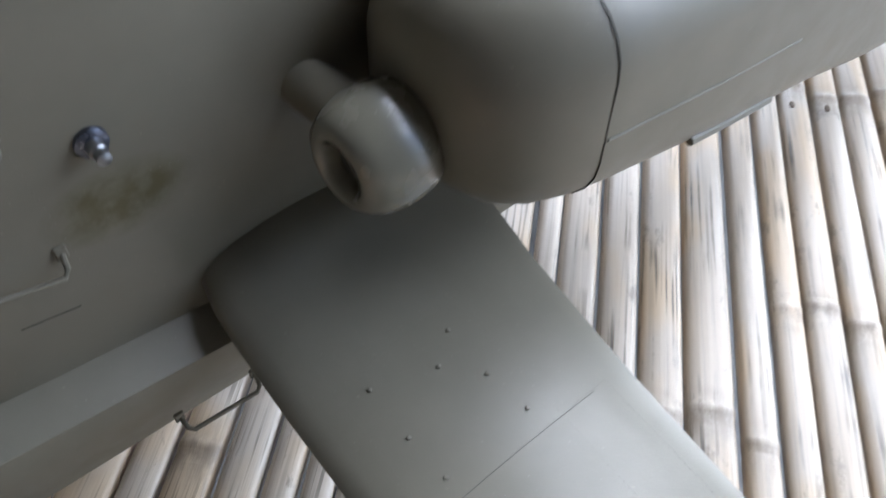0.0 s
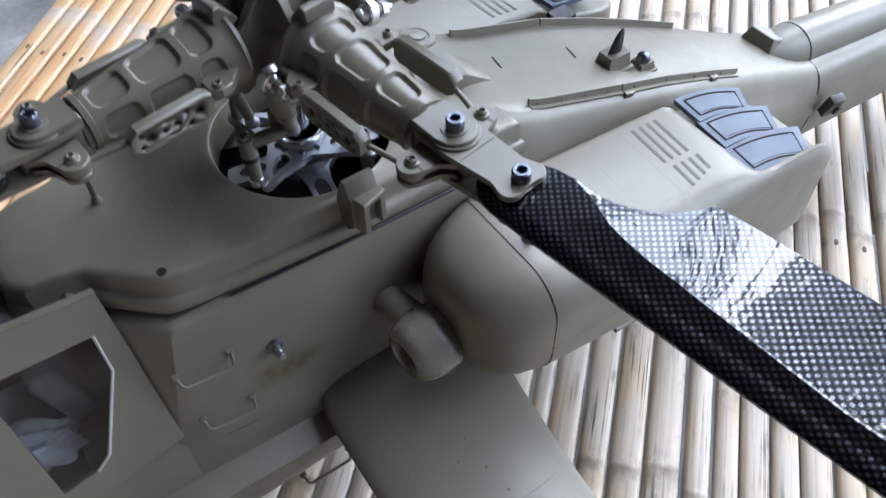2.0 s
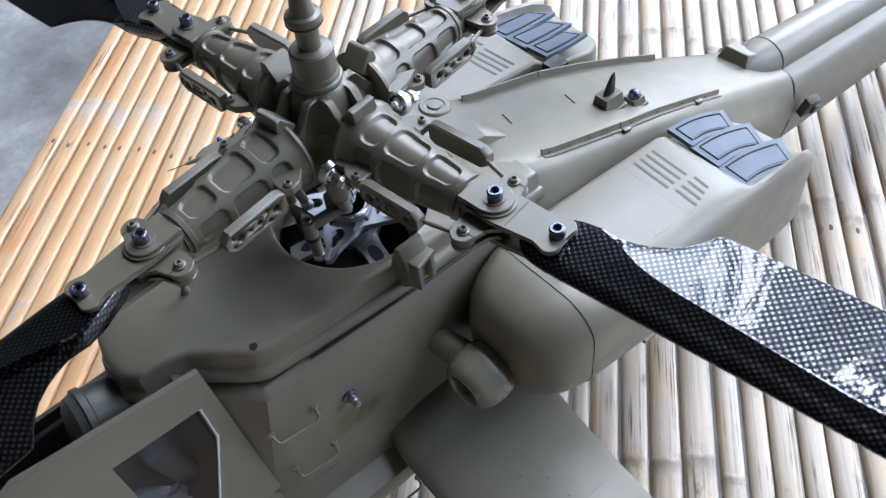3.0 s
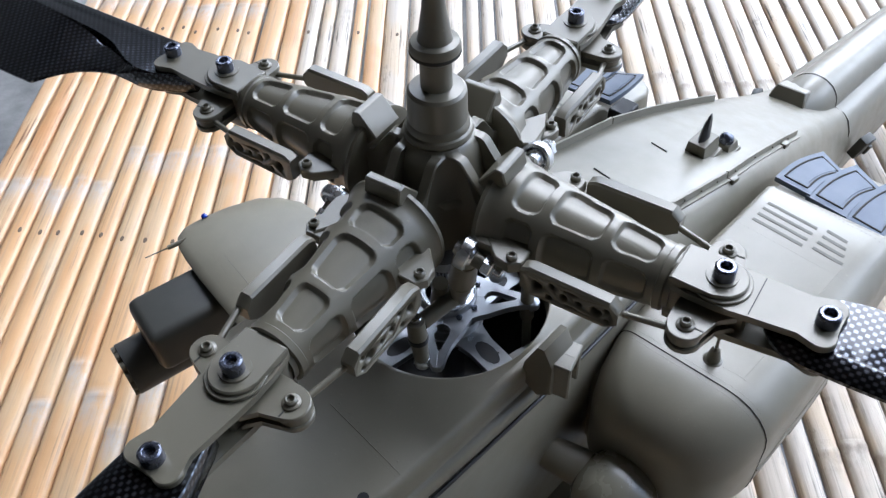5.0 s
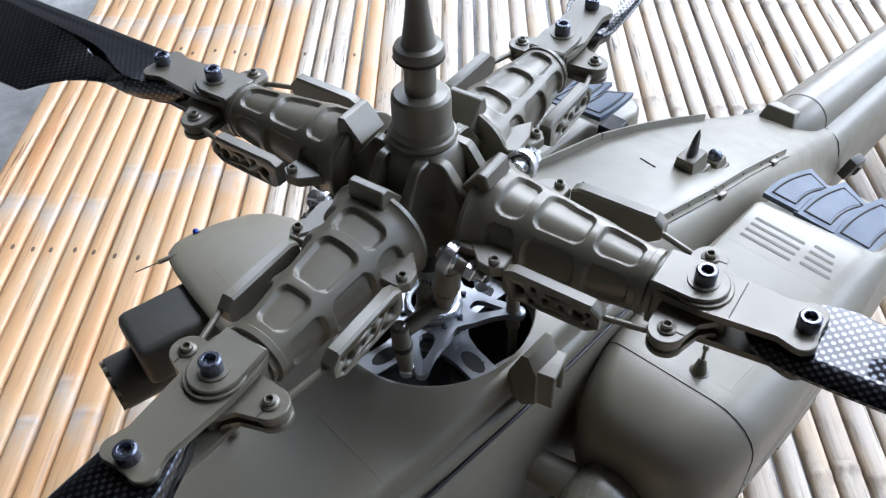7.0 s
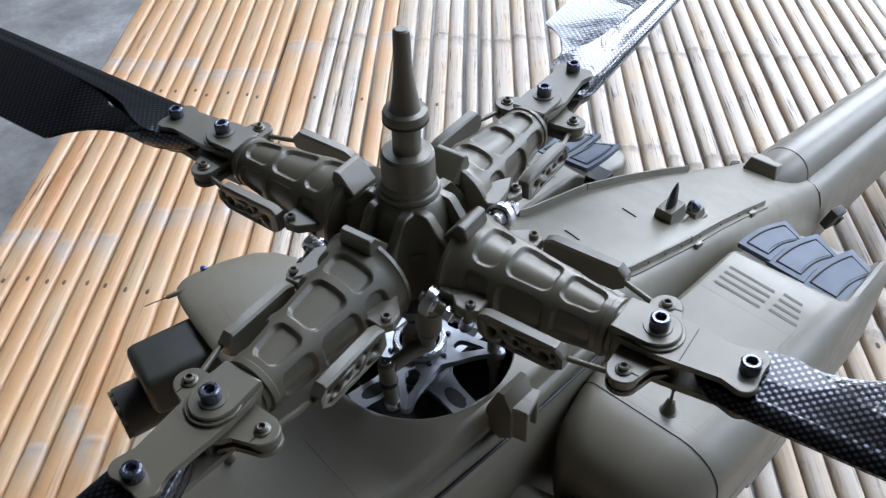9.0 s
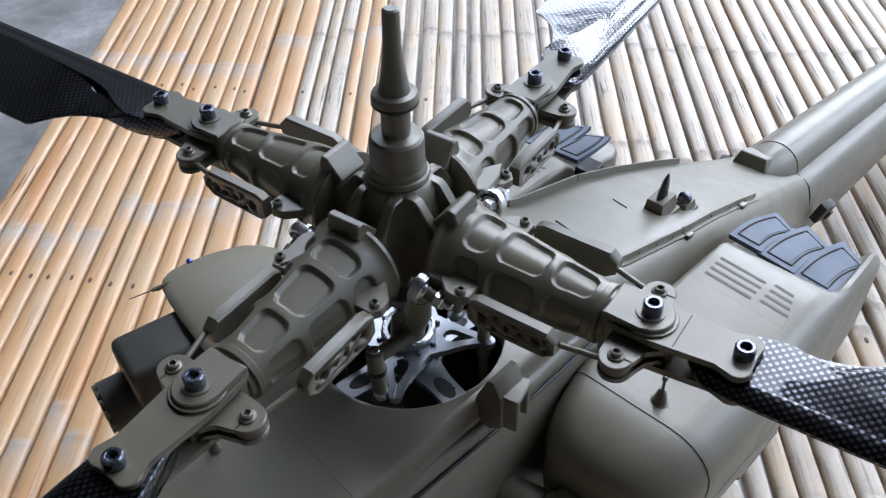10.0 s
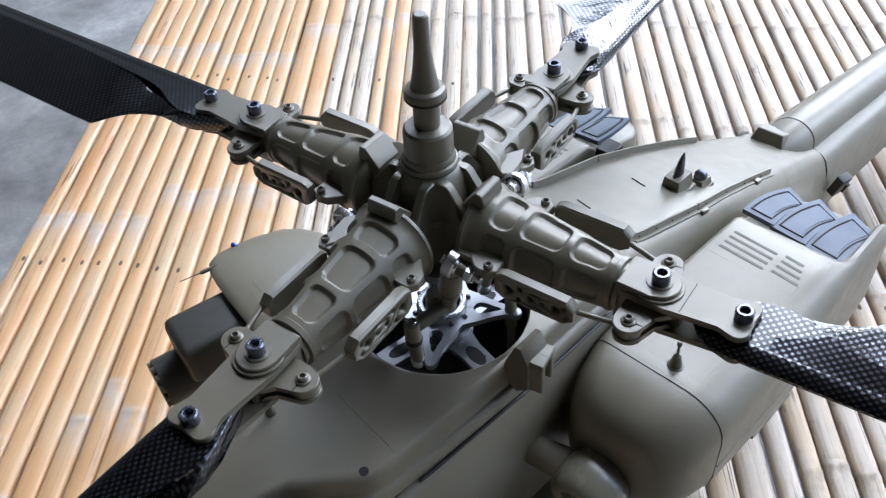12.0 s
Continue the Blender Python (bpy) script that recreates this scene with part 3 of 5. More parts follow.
# rails on the deck, each in two lengths with clips
for s in (-1, 1):
    for name, a, b in (("front", (103, 32.0), (164, 33.6)), ("rear", (165, 33.6), (272, 27.2))):
        pts = line_on(aft_tree, (a[0], sweep(a[0]) + s * a[1], 300), (b[0], sweep(b[0]) + s * b[1], 200), (0, 0, -1), 12)
        bm = bmesh.new()
        loops(bm, [[p + Vector((0, w, z)) for w, z in ((-0.6, -1), (0.6, -1), (0.9, 4.2), (-0.5, 4.4))] for p, _ in pts])
        loops(bm, [[p + Vector((0, w, z)) for w, z in ((s * 0.4, -0.6), (s * 2.8, -0.6), (s * 2.8, 0.5), (s * 0.4, 0.5))] for p, _ in pts])
        rail = part("deck_rail", bm, OLIVE, heli, angle=30)
        for p, _ in pts[1::3]:
            bm = bmesh.new()
            rod(bm, p + Vector((0, s * 0.3, 1.9)), p + Vector((0, s * 1.3, 1.9)), 0.55, segments=8)
            part("rail_screw", bm, DARK_OLIVE, rail)
    for x, y in ((167, 36.4), (244, 31.5)):
        hit = aft_tree.ray_cast(Vector((x, sweep(x) + s * y, 320)), Vector((0, 0, -1)))
        bm = bmesh.new()
        box(bm, (6.5, 3.6, 3.2), Matrix.Translation(hit[0] + Vector((0, 0, 1.1))) @ shift(0, 0, 0, 0, 14), 0.7, 2)
        part("rail_clip", bm, DARK_OLIVE, heli)

# deck fittings: blade antenna, dome light, handles, filler cap, wedge, hump


def on_deck(x, y):
    hit = aft_tree.ray_cast(Vector((x, y, 340)), Vector((0, 0, -1)))
    up = hit[1] if hit[1].z > 0 else -hit[1]
    return Matrix.Translation(hit[0]) @ up.to_track_quat("Z", "X").to_matrix().to_4x4() @ shift(0, 0, 0, 0, 0, -90)


def frustum(bm, m, size0, size1, high, bevel=0.3):
    ring0 = [(-size0[0] / 2, -size0[1] / 2), (size0[0] / 2, -size0[1] / 2), (size0[0] / 2, size0[1] / 2), (-size0[0] / 2, size0[1] / 2)]
    ring1 = [(x * size1[0] / size0[0], y * size1[1] / size0[1]) for x, y in ring0]
    made = loops(bm, [[m @ Vector((x, y, z)) for x, y in ring] for ring, z in ((ring0, -0.6), (ring1, high))])
    bmesh.ops.bevel(bm, geom=list({e for r in made for v in r for e in v.link_edges}), offset=bevel, segments=1, affect="EDGES", profile=0.5)


def flat(m):
    """The same place with z upright."""
    return Matrix.Translation(m.translation)


bm = bmesh.new()
p = flat(on_deck(179, -13.0)) @ Matrix.Diagonal((1.3, 1.3, 1.3, 1))
frustum(bm, p @ shift(0, 0, -1.5), (15, 12, 1), (14, 11), 1.5)
frustum(bm, p, (12.5, 9, 1), (10.5, 7.5), 6.8)
antenna = part("blade_antenna", bm, OLIVE, heli, "blackened antenna fin on an olive pedestal")
bm = bmesh.new()
loops(bm, [[p @ Vector((x * k + o, y * k, z)) for x, y in ((-4.2, 0), (-2, 1.5), (2, 1.5), (4.2, 0), (2, -1.5), (-2, -1.5))] for z, k, o in ((6, 1, 0), (10, 0.85, 0.6), (14, 0.6, 1.5), (17, 0.2, 2.4))])
part("fin", bm, BLACK, antenna, "blackened fin")
bm = bmesh.new()
p = flat(on_deck(198, -17.5)) @ Matrix.Diagonal((1.25, 1.25, 1.25, 1))
frustum(bm, p @ shift(0, 0, -1.5), (11, 10, 1), (10.5, 9.5), 1.2)
frustum(bm, p, (9, 8, 1), (7.5, 6.5), 3.6)
lamp = part("beacon", bm, OLIVE, heli, "small beacon with a dark dome")
bm = bmesh.new()
lathe(bm, [(3.1, 3), (3.1, 4.6), (2.7, 6), (1.7, 7), (0.2, 7.4)], p, 16)
part("dome", bm, BOLT, lamp, "dark glossy dome")
bm = bmesh.new()
frustum(bm, shift(188, 40, 226), (17, 13, 1), (14, 11), 23, 0.8)
part("vent_box", bm, BLACK, heli, "small black box beside the deck rail")
for x, y in ((161, 1.5), (112, 4)):
    bm = bmesh.new()
    tube(bm, [on_deck(x + k * 0.2, y + k).translation + Vector((0, 0, 0.1)) for k in (-5, 0, 5)], 0.45, 6)
    part("deck_latch", bm, SEAM, heli)
bm = bmesh.new()
p = flat(on_deck(83, 32)) @ shift(0, 0, 0.4, 0, 8)
lathe(bm, [(9.5, -1), (9.2, 0.9), (8.4, 1.6), (6.2, 1.7), (5.8, 1.2), (4.4, 1.2), (4.0, 2.2), (1.2, 2.6), (0.1, 2.6)], p, 32)
part("filler_cap", bm, OLIVE, heli)
bm = bmesh.new()
p = flat(on_deck(86, -4)) @ shift(0, 0, 0.5, 0, 0, -8) @ Matrix.Diagonal((0.95, 1.5, 0.95, 1))
loops(bm, [[p @ Vector(q) for q in ring] for ring in (
    ((-17, -7, -1), (-17, 7, -1), (-17, 6, 9), (-17, -6, 9)), ((-4, -7, -3.5), (-4, 7, -3.5), (-3, 5.5, 7.5), (-3, -5.5, 7.5)), ((14, -4, -7), (14, 4, -7), (13, 3.4, -5), (13, -3.4, -5)))])
bmesh.ops.bevel(bm, geom=bm.edges[:], offset=0.5, segments=1, affect="EDGES", profile=0.5)
part("air_scoop", bm, OLIVE, heli)
bm = bmesh.new()
p = on_deck(344, 2)
frustum(bm, p, (25, 20, 1), (20, 17), 9.4, 0.8)
part("deck_hump", bm, OLIVE, heli, "raised rectangular housing on the tail root")
for s in (-1, 1):
    bm = bmesh.new()
    box(bm, (11, 7, 19), shift(381, s * 40 - 4, 136, s * -18, 0, s * 14), 1.0, 2)
    box(bm, (4, 7.5, 9), shift(385, s * 41.5 - 4, 133, s * -18, 0, s * 14), 0.5)
    part("boom_bracket", bm, POD, heli, "dark bracket on the boom joint")

# ---- engine nacelles ----


def nacelle_ring(x, yi, yo, zb, zt, r, dip=0.0):
    """dip: how deep the louvre tray lies inside the outer wall."""
    ring = rrect(-yo, -yi, zb, zt, r, 6)
    out = []
    for y, z in ring:
        rise = min(1, max(0, (-y - yo + 11) / 7))
        out.append((y, z - dip * (1 - rise * rise * (3 - 2 * rise)) if z > zt - 20 else z))
    return (x, out)


def nacelle(side):
    bm = bmesh.new()
    skin(bm, [
        nacelle_ring(19.5, 68, 94, 211, 236, (10, 10, 10, 10)),
        nacelle_ring(20.4, 62.5, 100, 205, 242.5, (14, 16, 15, 12)),
        nacelle_ring(23.5, 57, 106.5, 199, 249, (18, 21, 19, 12)),
        nacelle_ring(29.5, 52.5, 112, 193.5, 254.2, (16, 24, 22, 10)),
        nacelle_ring(38, 50, 116, 189.8, 257.6, (12, 24, 24, 6)),
        nacelle_ring(50, 48.5, 118.6, 187.6, 259.4, (8, 22, 24, 5)),
        nacelle_ring(60, 48, 119.4, 186.2, 259.0, (5, 20, 24, 5)),
        nacelle_ring(110, 48.5, 120.2, 180, 254.6, (4, 18, 21, 5)),
        nacelle_ring(160, 49.5, 119, 174, 250.2, (3.5, 16, 18, 5)),
        nacelle_ring(180, 50, 118, 170.5, 248.2, (3, 14, 15, 5)),
        nacelle_ring(186, 50, 117.6, 169.5, 247.6, (3, 13, 14, 5), 3),
        nacelle_ring(191, 50, 117.4, 168.5, 247, (3, 12, 13, 5), 8),
        nacelle_ring(205, 50, 117, 166, 245.5, (3, 12, 12, 5), 12),
        nacelle_ring(220, 51, 116.6, 163.5, 243, (3, 12, 12, 5), 15),
        nacelle_ring(236, 52, 115.5, 161, 239, (3, 12, 12, 5), 16),
        nacelle_ring(247, 57, 115, 161, 233, (3, 12, 12, 5), 14),
        nacelle_ring(253, 62, 113, 166, 226, (5, 10, 14, 8), 9),
        nacelle_ring(256, 68, 109, 172, 217, (5, 8, 12, 8), 4),
    ])
    if side < 0:
        mirrored(bm)
    me = mesh_of("engine_nacelle", bm, OLIVE, 42)
    ob = put("engine_nacelle", me, heli, label="olive engine nacelle with riveted panels and blue-grey louvres")
    tree = tree_of(me)

    def P(x, y, z):
        return (x, y * side, z)

    def slant(x):
        return 4.5 * max(0.0, x - 205) / 30

    # three overlapping louvre panels with a raised border
    for k, (yi, yo, x0, x1, zi, zo) in enumerate(((50, 69, 190, 232, 246.6, 245.2), (67.5, 88.5, 189, 235, 244.6, 242.8), (87, 109, 188, 238, 242.2, 239.8))):
        n = 10
        top = []
        for f in range(n + 1):
            u = f / n
            x, bow = x0 + (x1 - x0) * u, 4.2 * math.sin(math.pi * u)
            top.append((x, -yi + bow * 0.55 - 6.5 * u, -yo + bow * 0.55 - 5.0 * u, zi - 11 * u + bow * 0.35, zo - 11.5 * u + bow * 0.35))
        bm, bm2, bm3 = bmesh.new(), bmesh.new(), bmesh.new()
        loops(bm, [[Vector(p) for p in ((x + slant(x), a, za), (x - slant(x), b, zb), (x - slant(x), b, zb - 3), (x + slant(x), a, za - 3))] for x, a, b, za, zb in top])

        def inside(inset, lift):
            out = []
            for x, a, b, za, zb in top[1:-1]:
                p, q = Vector((x + slant(x), a, za)), Vector((x - slant(x), b, zb))
                out.append((p.lerp(q, inset) + Vector((0, 0, lift)), q.lerp(p, inset) + Vector((0, 0, lift))))
            return out

        rows = inside(0.17, 0.1)
        edge = [p for p, _ in rows] + [q for _, q in rows[::-1]]
        tube(bm2, edge + edge[:1], 0.55, 6)
        rows = inside(0.24, 0.35)
        loops(bm3, [[p, q, q - Vector((0, 0, 0.8)), p - Vector((0, 0, 0.8))] for p, q in rows])
        if side < 0:
            for some in (bm, bm2, bm3):
                mirrored(some)
        panel = part("louvre_panel", bm, VENT, ob, "blue-grey louvre panel")
        part("louvre_border", bm2, SEAM, panel)
        part("louvre_field", bm3, VENT, panel, angle=50)
    # cooling slots in two banks: flat strips with the slots' shade in their colour
    for y0, y1, xs in ((-57, -83, 0), (-87, -111, 0)):
        for k in range(4):
            bm = bmesh.new()
            x = 152 + 5.2 * k
            pts = line_on(tree, P(x, y0 + 0, 300), P(x - 2, y1, 300), (0, 0, -1), 5, 0.1)
            if y0 == -87:
                pts = line_on(tree, P(x, y0, 300), P(x - 1.5, -102 + 1.5 * k, 300), (0, 0, -1), 5, 0.1)
            loops(bm, [[p + Vector(q) for q in ((-0.95, 0, -0.4), (0.95, 0, -0.4), (0.95, 0, 0.1), (-0.95, 0, 0.1))] for p, _ in pts])
            part("vent_slot", bm, GROOVE, ob)
    # seam behind the intake nose, rivets, belly rail
    bm = bmesh.new()
    ring = [P(53, y, z) for y, z in rrect(-119.0, -48.2, 187.0, 259.5, (7, 21.4, 24, 5), 6)]
    tube(bm, ring + ring[:1], 0.2, 6)
    part("seam", bm, SEAM, ob)
    bm = bmesh.new()
    for dx in (-2.4, 2.6):
        rivet_row(bm, tree, P(53 + dx, -54, 300), P(53 + dx, -112, 300), (0, 0, -1), 1.7, 0.32)
    for a, b in (((62, -70, 300), (62, -103, 300)), ((78, -62, 300), (78, -103, 300)), ((100, -62, 300), (100, -106, 300)), ((64, -72, 300), (100, -62, 300)), ((62, -100, 300), (150, -103, 300)),
                 ((168, -50, 300), (186, -52, 300)), ((140, -50, 300), (180, -50, 300)), ((182, -52, 300), (178, -108, 300)), ((145, -50, 300), (142, -108, 300)), ((120, -52, 300), (118, -108, 300))):
        rivet_row(bm, tree, P(*a), P(*b), (0, 0, -1), 2.2, 0.32)
    tagged(part("riveting", bm, OLIVE, ob), kind="stuff")
    bm = bmesh.new()
    tube(bm, [P(97, -117.6, 192.5), P(115, -117.8, 190.4), P(137, -117.8, 188.2)], 1.6, 8)
    tube(bm, [P(54, -119.2, 219), P(96, -120.1, 215.6), P(139, -119.6, 211.6)], 0.5, 6)
    part("belly_rail", bm, OLIVE, ob)
    bm = bmesh.new()
    box(bm, (50, 30, 52), shift(60, -57 * side, 216), 6, 3)
    part("engine_mount", bm, OLIVE, ob)
    # pin antenna
    bm = bmesh.new()
    lathe(bm, [(5, -1), (4.8, 1), (3.6, 1.6), (3.2, 4), (2.2, 9), (1.5, 9.6), (1.2, 10.5)], shift(62.5, -86 * side, 258.2) @ Matrix.Diagonal((0.85, 0.85, 0.86, 1)), 16)
    lathe(bm, [(0.9, 10), (0.75, 17), (1.5, 17.8), (1.5, 19.6), (0.7, 20.4)], shift(62.5, -86 * side, 258.2) @ Matrix.Diagonal((0.85, 0.85, 0.86, 1)), 10)
    part("pin_antenna", bm, DARK_OLIVE, ob)
    # gearbox fairing in front of the intake
    bm = bmesh.new()
    m = shift(-1.5, -80 * side, 212, 0, 90, 4 * side)
    lathe(bm, [(4.0, 4.0), (6.6, 3.8), (7.2, 0), (8.4, -1.9), (11.0, -2.0), (13.6, -0.6), (15.8, 3), (17.2, 8), (17.6, 13), (17.2, 18), (15.4, 22.5), (11.6, 26.4), (5, 29)], m, 40)
    fairing = part("gearbox_fairing", bm, GLOSS_OLIVE, heli, "rounded nose gearbox fairing", 60)
    bm = bmesh.new()
    # mouth floor in olive darkened for the shade inside
    lathe(bm, [(6.5, 3.6), (6.2, 3.4), (0.1, 3.3)], m, 24)
    part("fairing_mouth", bm, SLOT, fairing)
    bm = bmesh.new()
    rod(bm, P(5, -34, 215), P(13, -74, 213), 6.5, 9.5, 24)
    part("drive_arm", bm, OLIVE, fairing, angle=60)


for s in (1, -1):
    nacelle(s)

# ---- stub wings ----


def wing(side):
    bm = bmesh.new()
    st = []
    for y, le, te, z, th in ((40, -33, 61, 158, 36), (46, -36, 61, 158, 37), (54, -38, 61, 157.5, 37), (60, -39, 60.5, 156.6, 35), (65, -39.2, 60.2, 155.4, 29), (70, -39.4, 59.6, 154.2, 24.5), (78, -39.5, 58.6, 153.4, 22.2), (100, -40, 55, 151.5, 20.5), (150, -40, 49.5, 149, 18.5), (200, -42, 46, 146.5, 17), (222, -42, 42, 145.2, 16), (236, -41, 33, 144.5, 14), (245, -38, 22, 144, 11), (250, -32, 6, 143.6, 6)):
        c = te - le
        ring = []
        for k in range(24):
            a = 2 * math.pi * k / 24
            u = 0.5 - 0.5 * math.cos(a)
            t = th * 0.5 * (1.55 * math.sqrt(u) * (1 - u) ** 0.75 * 1.05 + 0.03 * (1 - u))
            ring.append(Vector((le + c * u, -y * side, z + (t if a <= math.pi else -t))))
        st.append(ring)
    loops(bm, st)
    me = mesh_of("stub_wing", bm, OLIVE, 60)
    at = mpose(0, 46, 9) @ mpose(0, 0, 0, 0, 0, -12) @ mpose(0, -46, 0) if side < 0 else None
    ob = put("stub_wing", me, heli, at, "broad olive stub wing with riveted access panels")
    tree = tree_of(me)

    def P(x, y):
        return (x, -y * side, 230)

    bm = bmesh.new()
    for a, b in (((-26, 80), (-28, 215)), ((-26, 104), (22, 100)), ((22, 100), (20, 215)), ((-28, 150), (40, 147)), ((-8, 150), (-9, 215)), ((40, 147), (39, 215))):
        rivet_row(bm, tree, P(*a), P(*b), (0, 0, -1), 2.0, 0.28)
    for x, y in ((-18, 110), (12, 108), (-18, 128), (12, 126), (-17, 143), (14, 141), (2, 116), (-30, 160)):
        hit = tree.ray_cast(Vector(P(x, y)), Vector((0, 0, -1)))
        lathe(bm, [(0.8, -0.2), (0.7, 0.4), (0.2, 0.6)], Matrix.Translation(hit[0]), 8)
    tagged(part("riveting", bm, OLIVE, ob), kind="stuff")
    bm = bmesh.new()
    for a, b in (((-20, 150), (34, 148)), ((-21, 150), (-22, 205))):
        seam_on(bm, tree, P(*a), P(*b), (0, 0, -1), 0.12)
    part("seam", bm, GROOVE, ob)
    bm = bmesh.new()
    lathe(bm, [(2.2, 0), (2.1, 1.8), (1.4, 3), (0.2, 3.5)], shift(-16, -248 * side, 146.5, side * 60), 12)
    part("position_light", bm, BLUE_LENS, ob, "blue position light on the wing tip")
    bm = bmesh.new()
    rod(bm, (-34, -238 * side, 146), (-47, -239 * side, 146), 1.8, 1.5, 10)
    rod(bm, (-47, -239 * side, 146), (-62, -240 * side, 146), 0.5, 0.4, 8)
    part("pitot_tube", bm, DARK_OLIVE, ob)
    # pylon and rocket pod
    # the pylon's olive is darkened to carry the shade under the wing
    bm = bmesh.new()
    box(bm, (76, 42, 34), shift(-48, -199 * side, 125), 6, 3)
    part("pylon", bm, POD, ob, "boxy olive pylon with rounded edges, its shade painted in")
    bm = bmesh.new()
    m = shift(-104, -208 * side, 96, 0, 90, 0)
    lathe(bm, [(15, 3), (16.4, 0), (18.0, 0.6), (18.0, 120), (15, 126), (6, 130)], m, 32)
    pod = part("rocket_pod", bm, POD, ob, "blackened cylindrical rocket pod with scalloped front rim", 40)
    bm = bmesh.new()
    for r, n in ((14.2, 12), (7.4, 6)):
        for k in range(n):
            a = 2 * math.pi * k / n
            lathe(bm, [(2.9, -2.5), (3.4, -2.5), (3.4, 3), (2.9, 3), (2.8, 1)], m @ shift(r * math.cos(a), r * math.sin(a)), 10)
    part("rocket_tube", bm, DARK_OLIVE, pod)


for s in (1, -1):
    wing(s)

# ---- side fittings: steps, stud, oil stain is in the paint ----


def grab_step(x0, x1, z0, z1, y, side):
    bm = bmesh.new()
    tube(bm, [(x0, y * side, z0 + 3.5), (x0, (y - 1.2) * side, z0 + 3.4), (x0 + 0.6, (y - 4.5) * side, z0 + 1.5), (x0 + 2.2, (y - 5.5) * side, z0), (x1 - 2.2, (y - 5.5) * side, z1), (x1 - 0.6, (y - 4.5) * side, z1 + 1.5), (x1, (y - 1.2) * side, z1 + 3.4), (x1, y * side, z1 + 3.5)], 0.85, 8)
    box(bm, (3.4, 1.6, 4.2), shift(x0, (y - 0.4) * side, z0 + 3.8), 0.4)
    box(bm, (3.4, 1.6, 4.2), shift(x1, (y - 0.4) * side, z1 + 3.8), 0.4)
    part("grab_step", bm, OLIVE, heli)


for s in (1, -1):
    grab_step(-95, -70.5, 239, 235.5, -48, s)
    grab_step(-92.5, -68.5, 198, 194, -48, s)
    grab_step(-60, -32, 112, 111, -58, s)
    bm = bmesh.new()
    lathe(bm, [(4.4, -1), (4.3, 1.2), (3.0, 2.0)], shift(-51.3, -48 * s, 226.5, 90 * s), 20)
    stud = part("charging_stud", bm, BOLT, heli, "round dark washer with a bright metal stud")
    bm = bmesh.new()
    lathe(bm, [(2.4, 0.5), (2.4, 5), (1.9, 5.6), (1.9, 8), (0.8, 8.6)], shift(-51.3, -48 * s, 226.5, 90 * s), 12)
    part("stud", bm, SILVER, stud, "bright metal stud")
    bm = bmesh.new()
    seam_on(bm, fus_tree, (-86, -60 * s, 178), (-70, -60 * s, 175.5), (0, s, 0), 0.16, 4)
    part("seam", bm, SEAM, fuselage)
    bm = bmesh.new()
    rivet_row(bm, fus_tree, (-72, -60 * s, 262), (-64, -60 * s, 180), (0, s, 0), 3.0, 0.3)
    rivet_row(bm, fus_tree, (-40, -60 * s, 210), (-20, -60 * s, 206), (0, s, 0), 2.4, 0.25)
    tagged(part("riveting", bm, OLIVE, fuselage), kind="stuff")

# sensor block on the fairing edge
for s in (1, -1):
    bm = bmesh.new()
    sect = [(-41, 284), (-43.5, 296), (-49.4, 309.6), (-52.4, 310.2), (-56.5, 302), (-56.5, 285), (-50, 279)]
    loops(bm, [[Vector((x, y * k + (1 - k) * -48, z)) for y, z in sect] for x, k in ((-7.8, 0.96), (-7.0, 1), (5.4, 1), (6.2, 0.96))])
    tilt = shift(0.2, -56.0, 293.6, 0, 0, 15)
    # outer box: two cheeks, a back and a lid round an open slot
    for size, at in (((3.4, 9.4, 18.6), (-5.0, 0, 0)), ((3.4, 9.4, 18.6), (5.0, 0, 0)), ((11, 5, 18), (0, 3, 0)), ((13.4, 9.8, 3.2), (0, 0, 8.2))):
        box(bm, size, tilt @ shift(*at), 0.5)
    box(bm, (0.4, 9, 0.4), tilt @ shift(0, 0, 9.7), 0)
    # black sheet in the slot puts in the shade of the recess
    bm2 = bmesh.new()
    box(bm2, (6.4, 0.5, 15), tilt @ shift(0, 0.2, -1), 0)
    for v in bm.verts[:] + bm2.verts[:]:
        v.co = Vector((-2, -49, 286)).lerp(v.co, 0.94)
    if s < 0:
        mirrored(bm)
        mirrored(bm2)
    jam = part("sensor_block", bm, DARK_OLIVE, heli, "faceted olive sensor block", 25)
    part("sensor_slot_shade", bm2, BLACK, jam)

# ---- cockpit canopy ----
def side_plane(x, z, out=0.0):
    return Vector((x, -50 + (z - 200) * 0.26 - out, z))


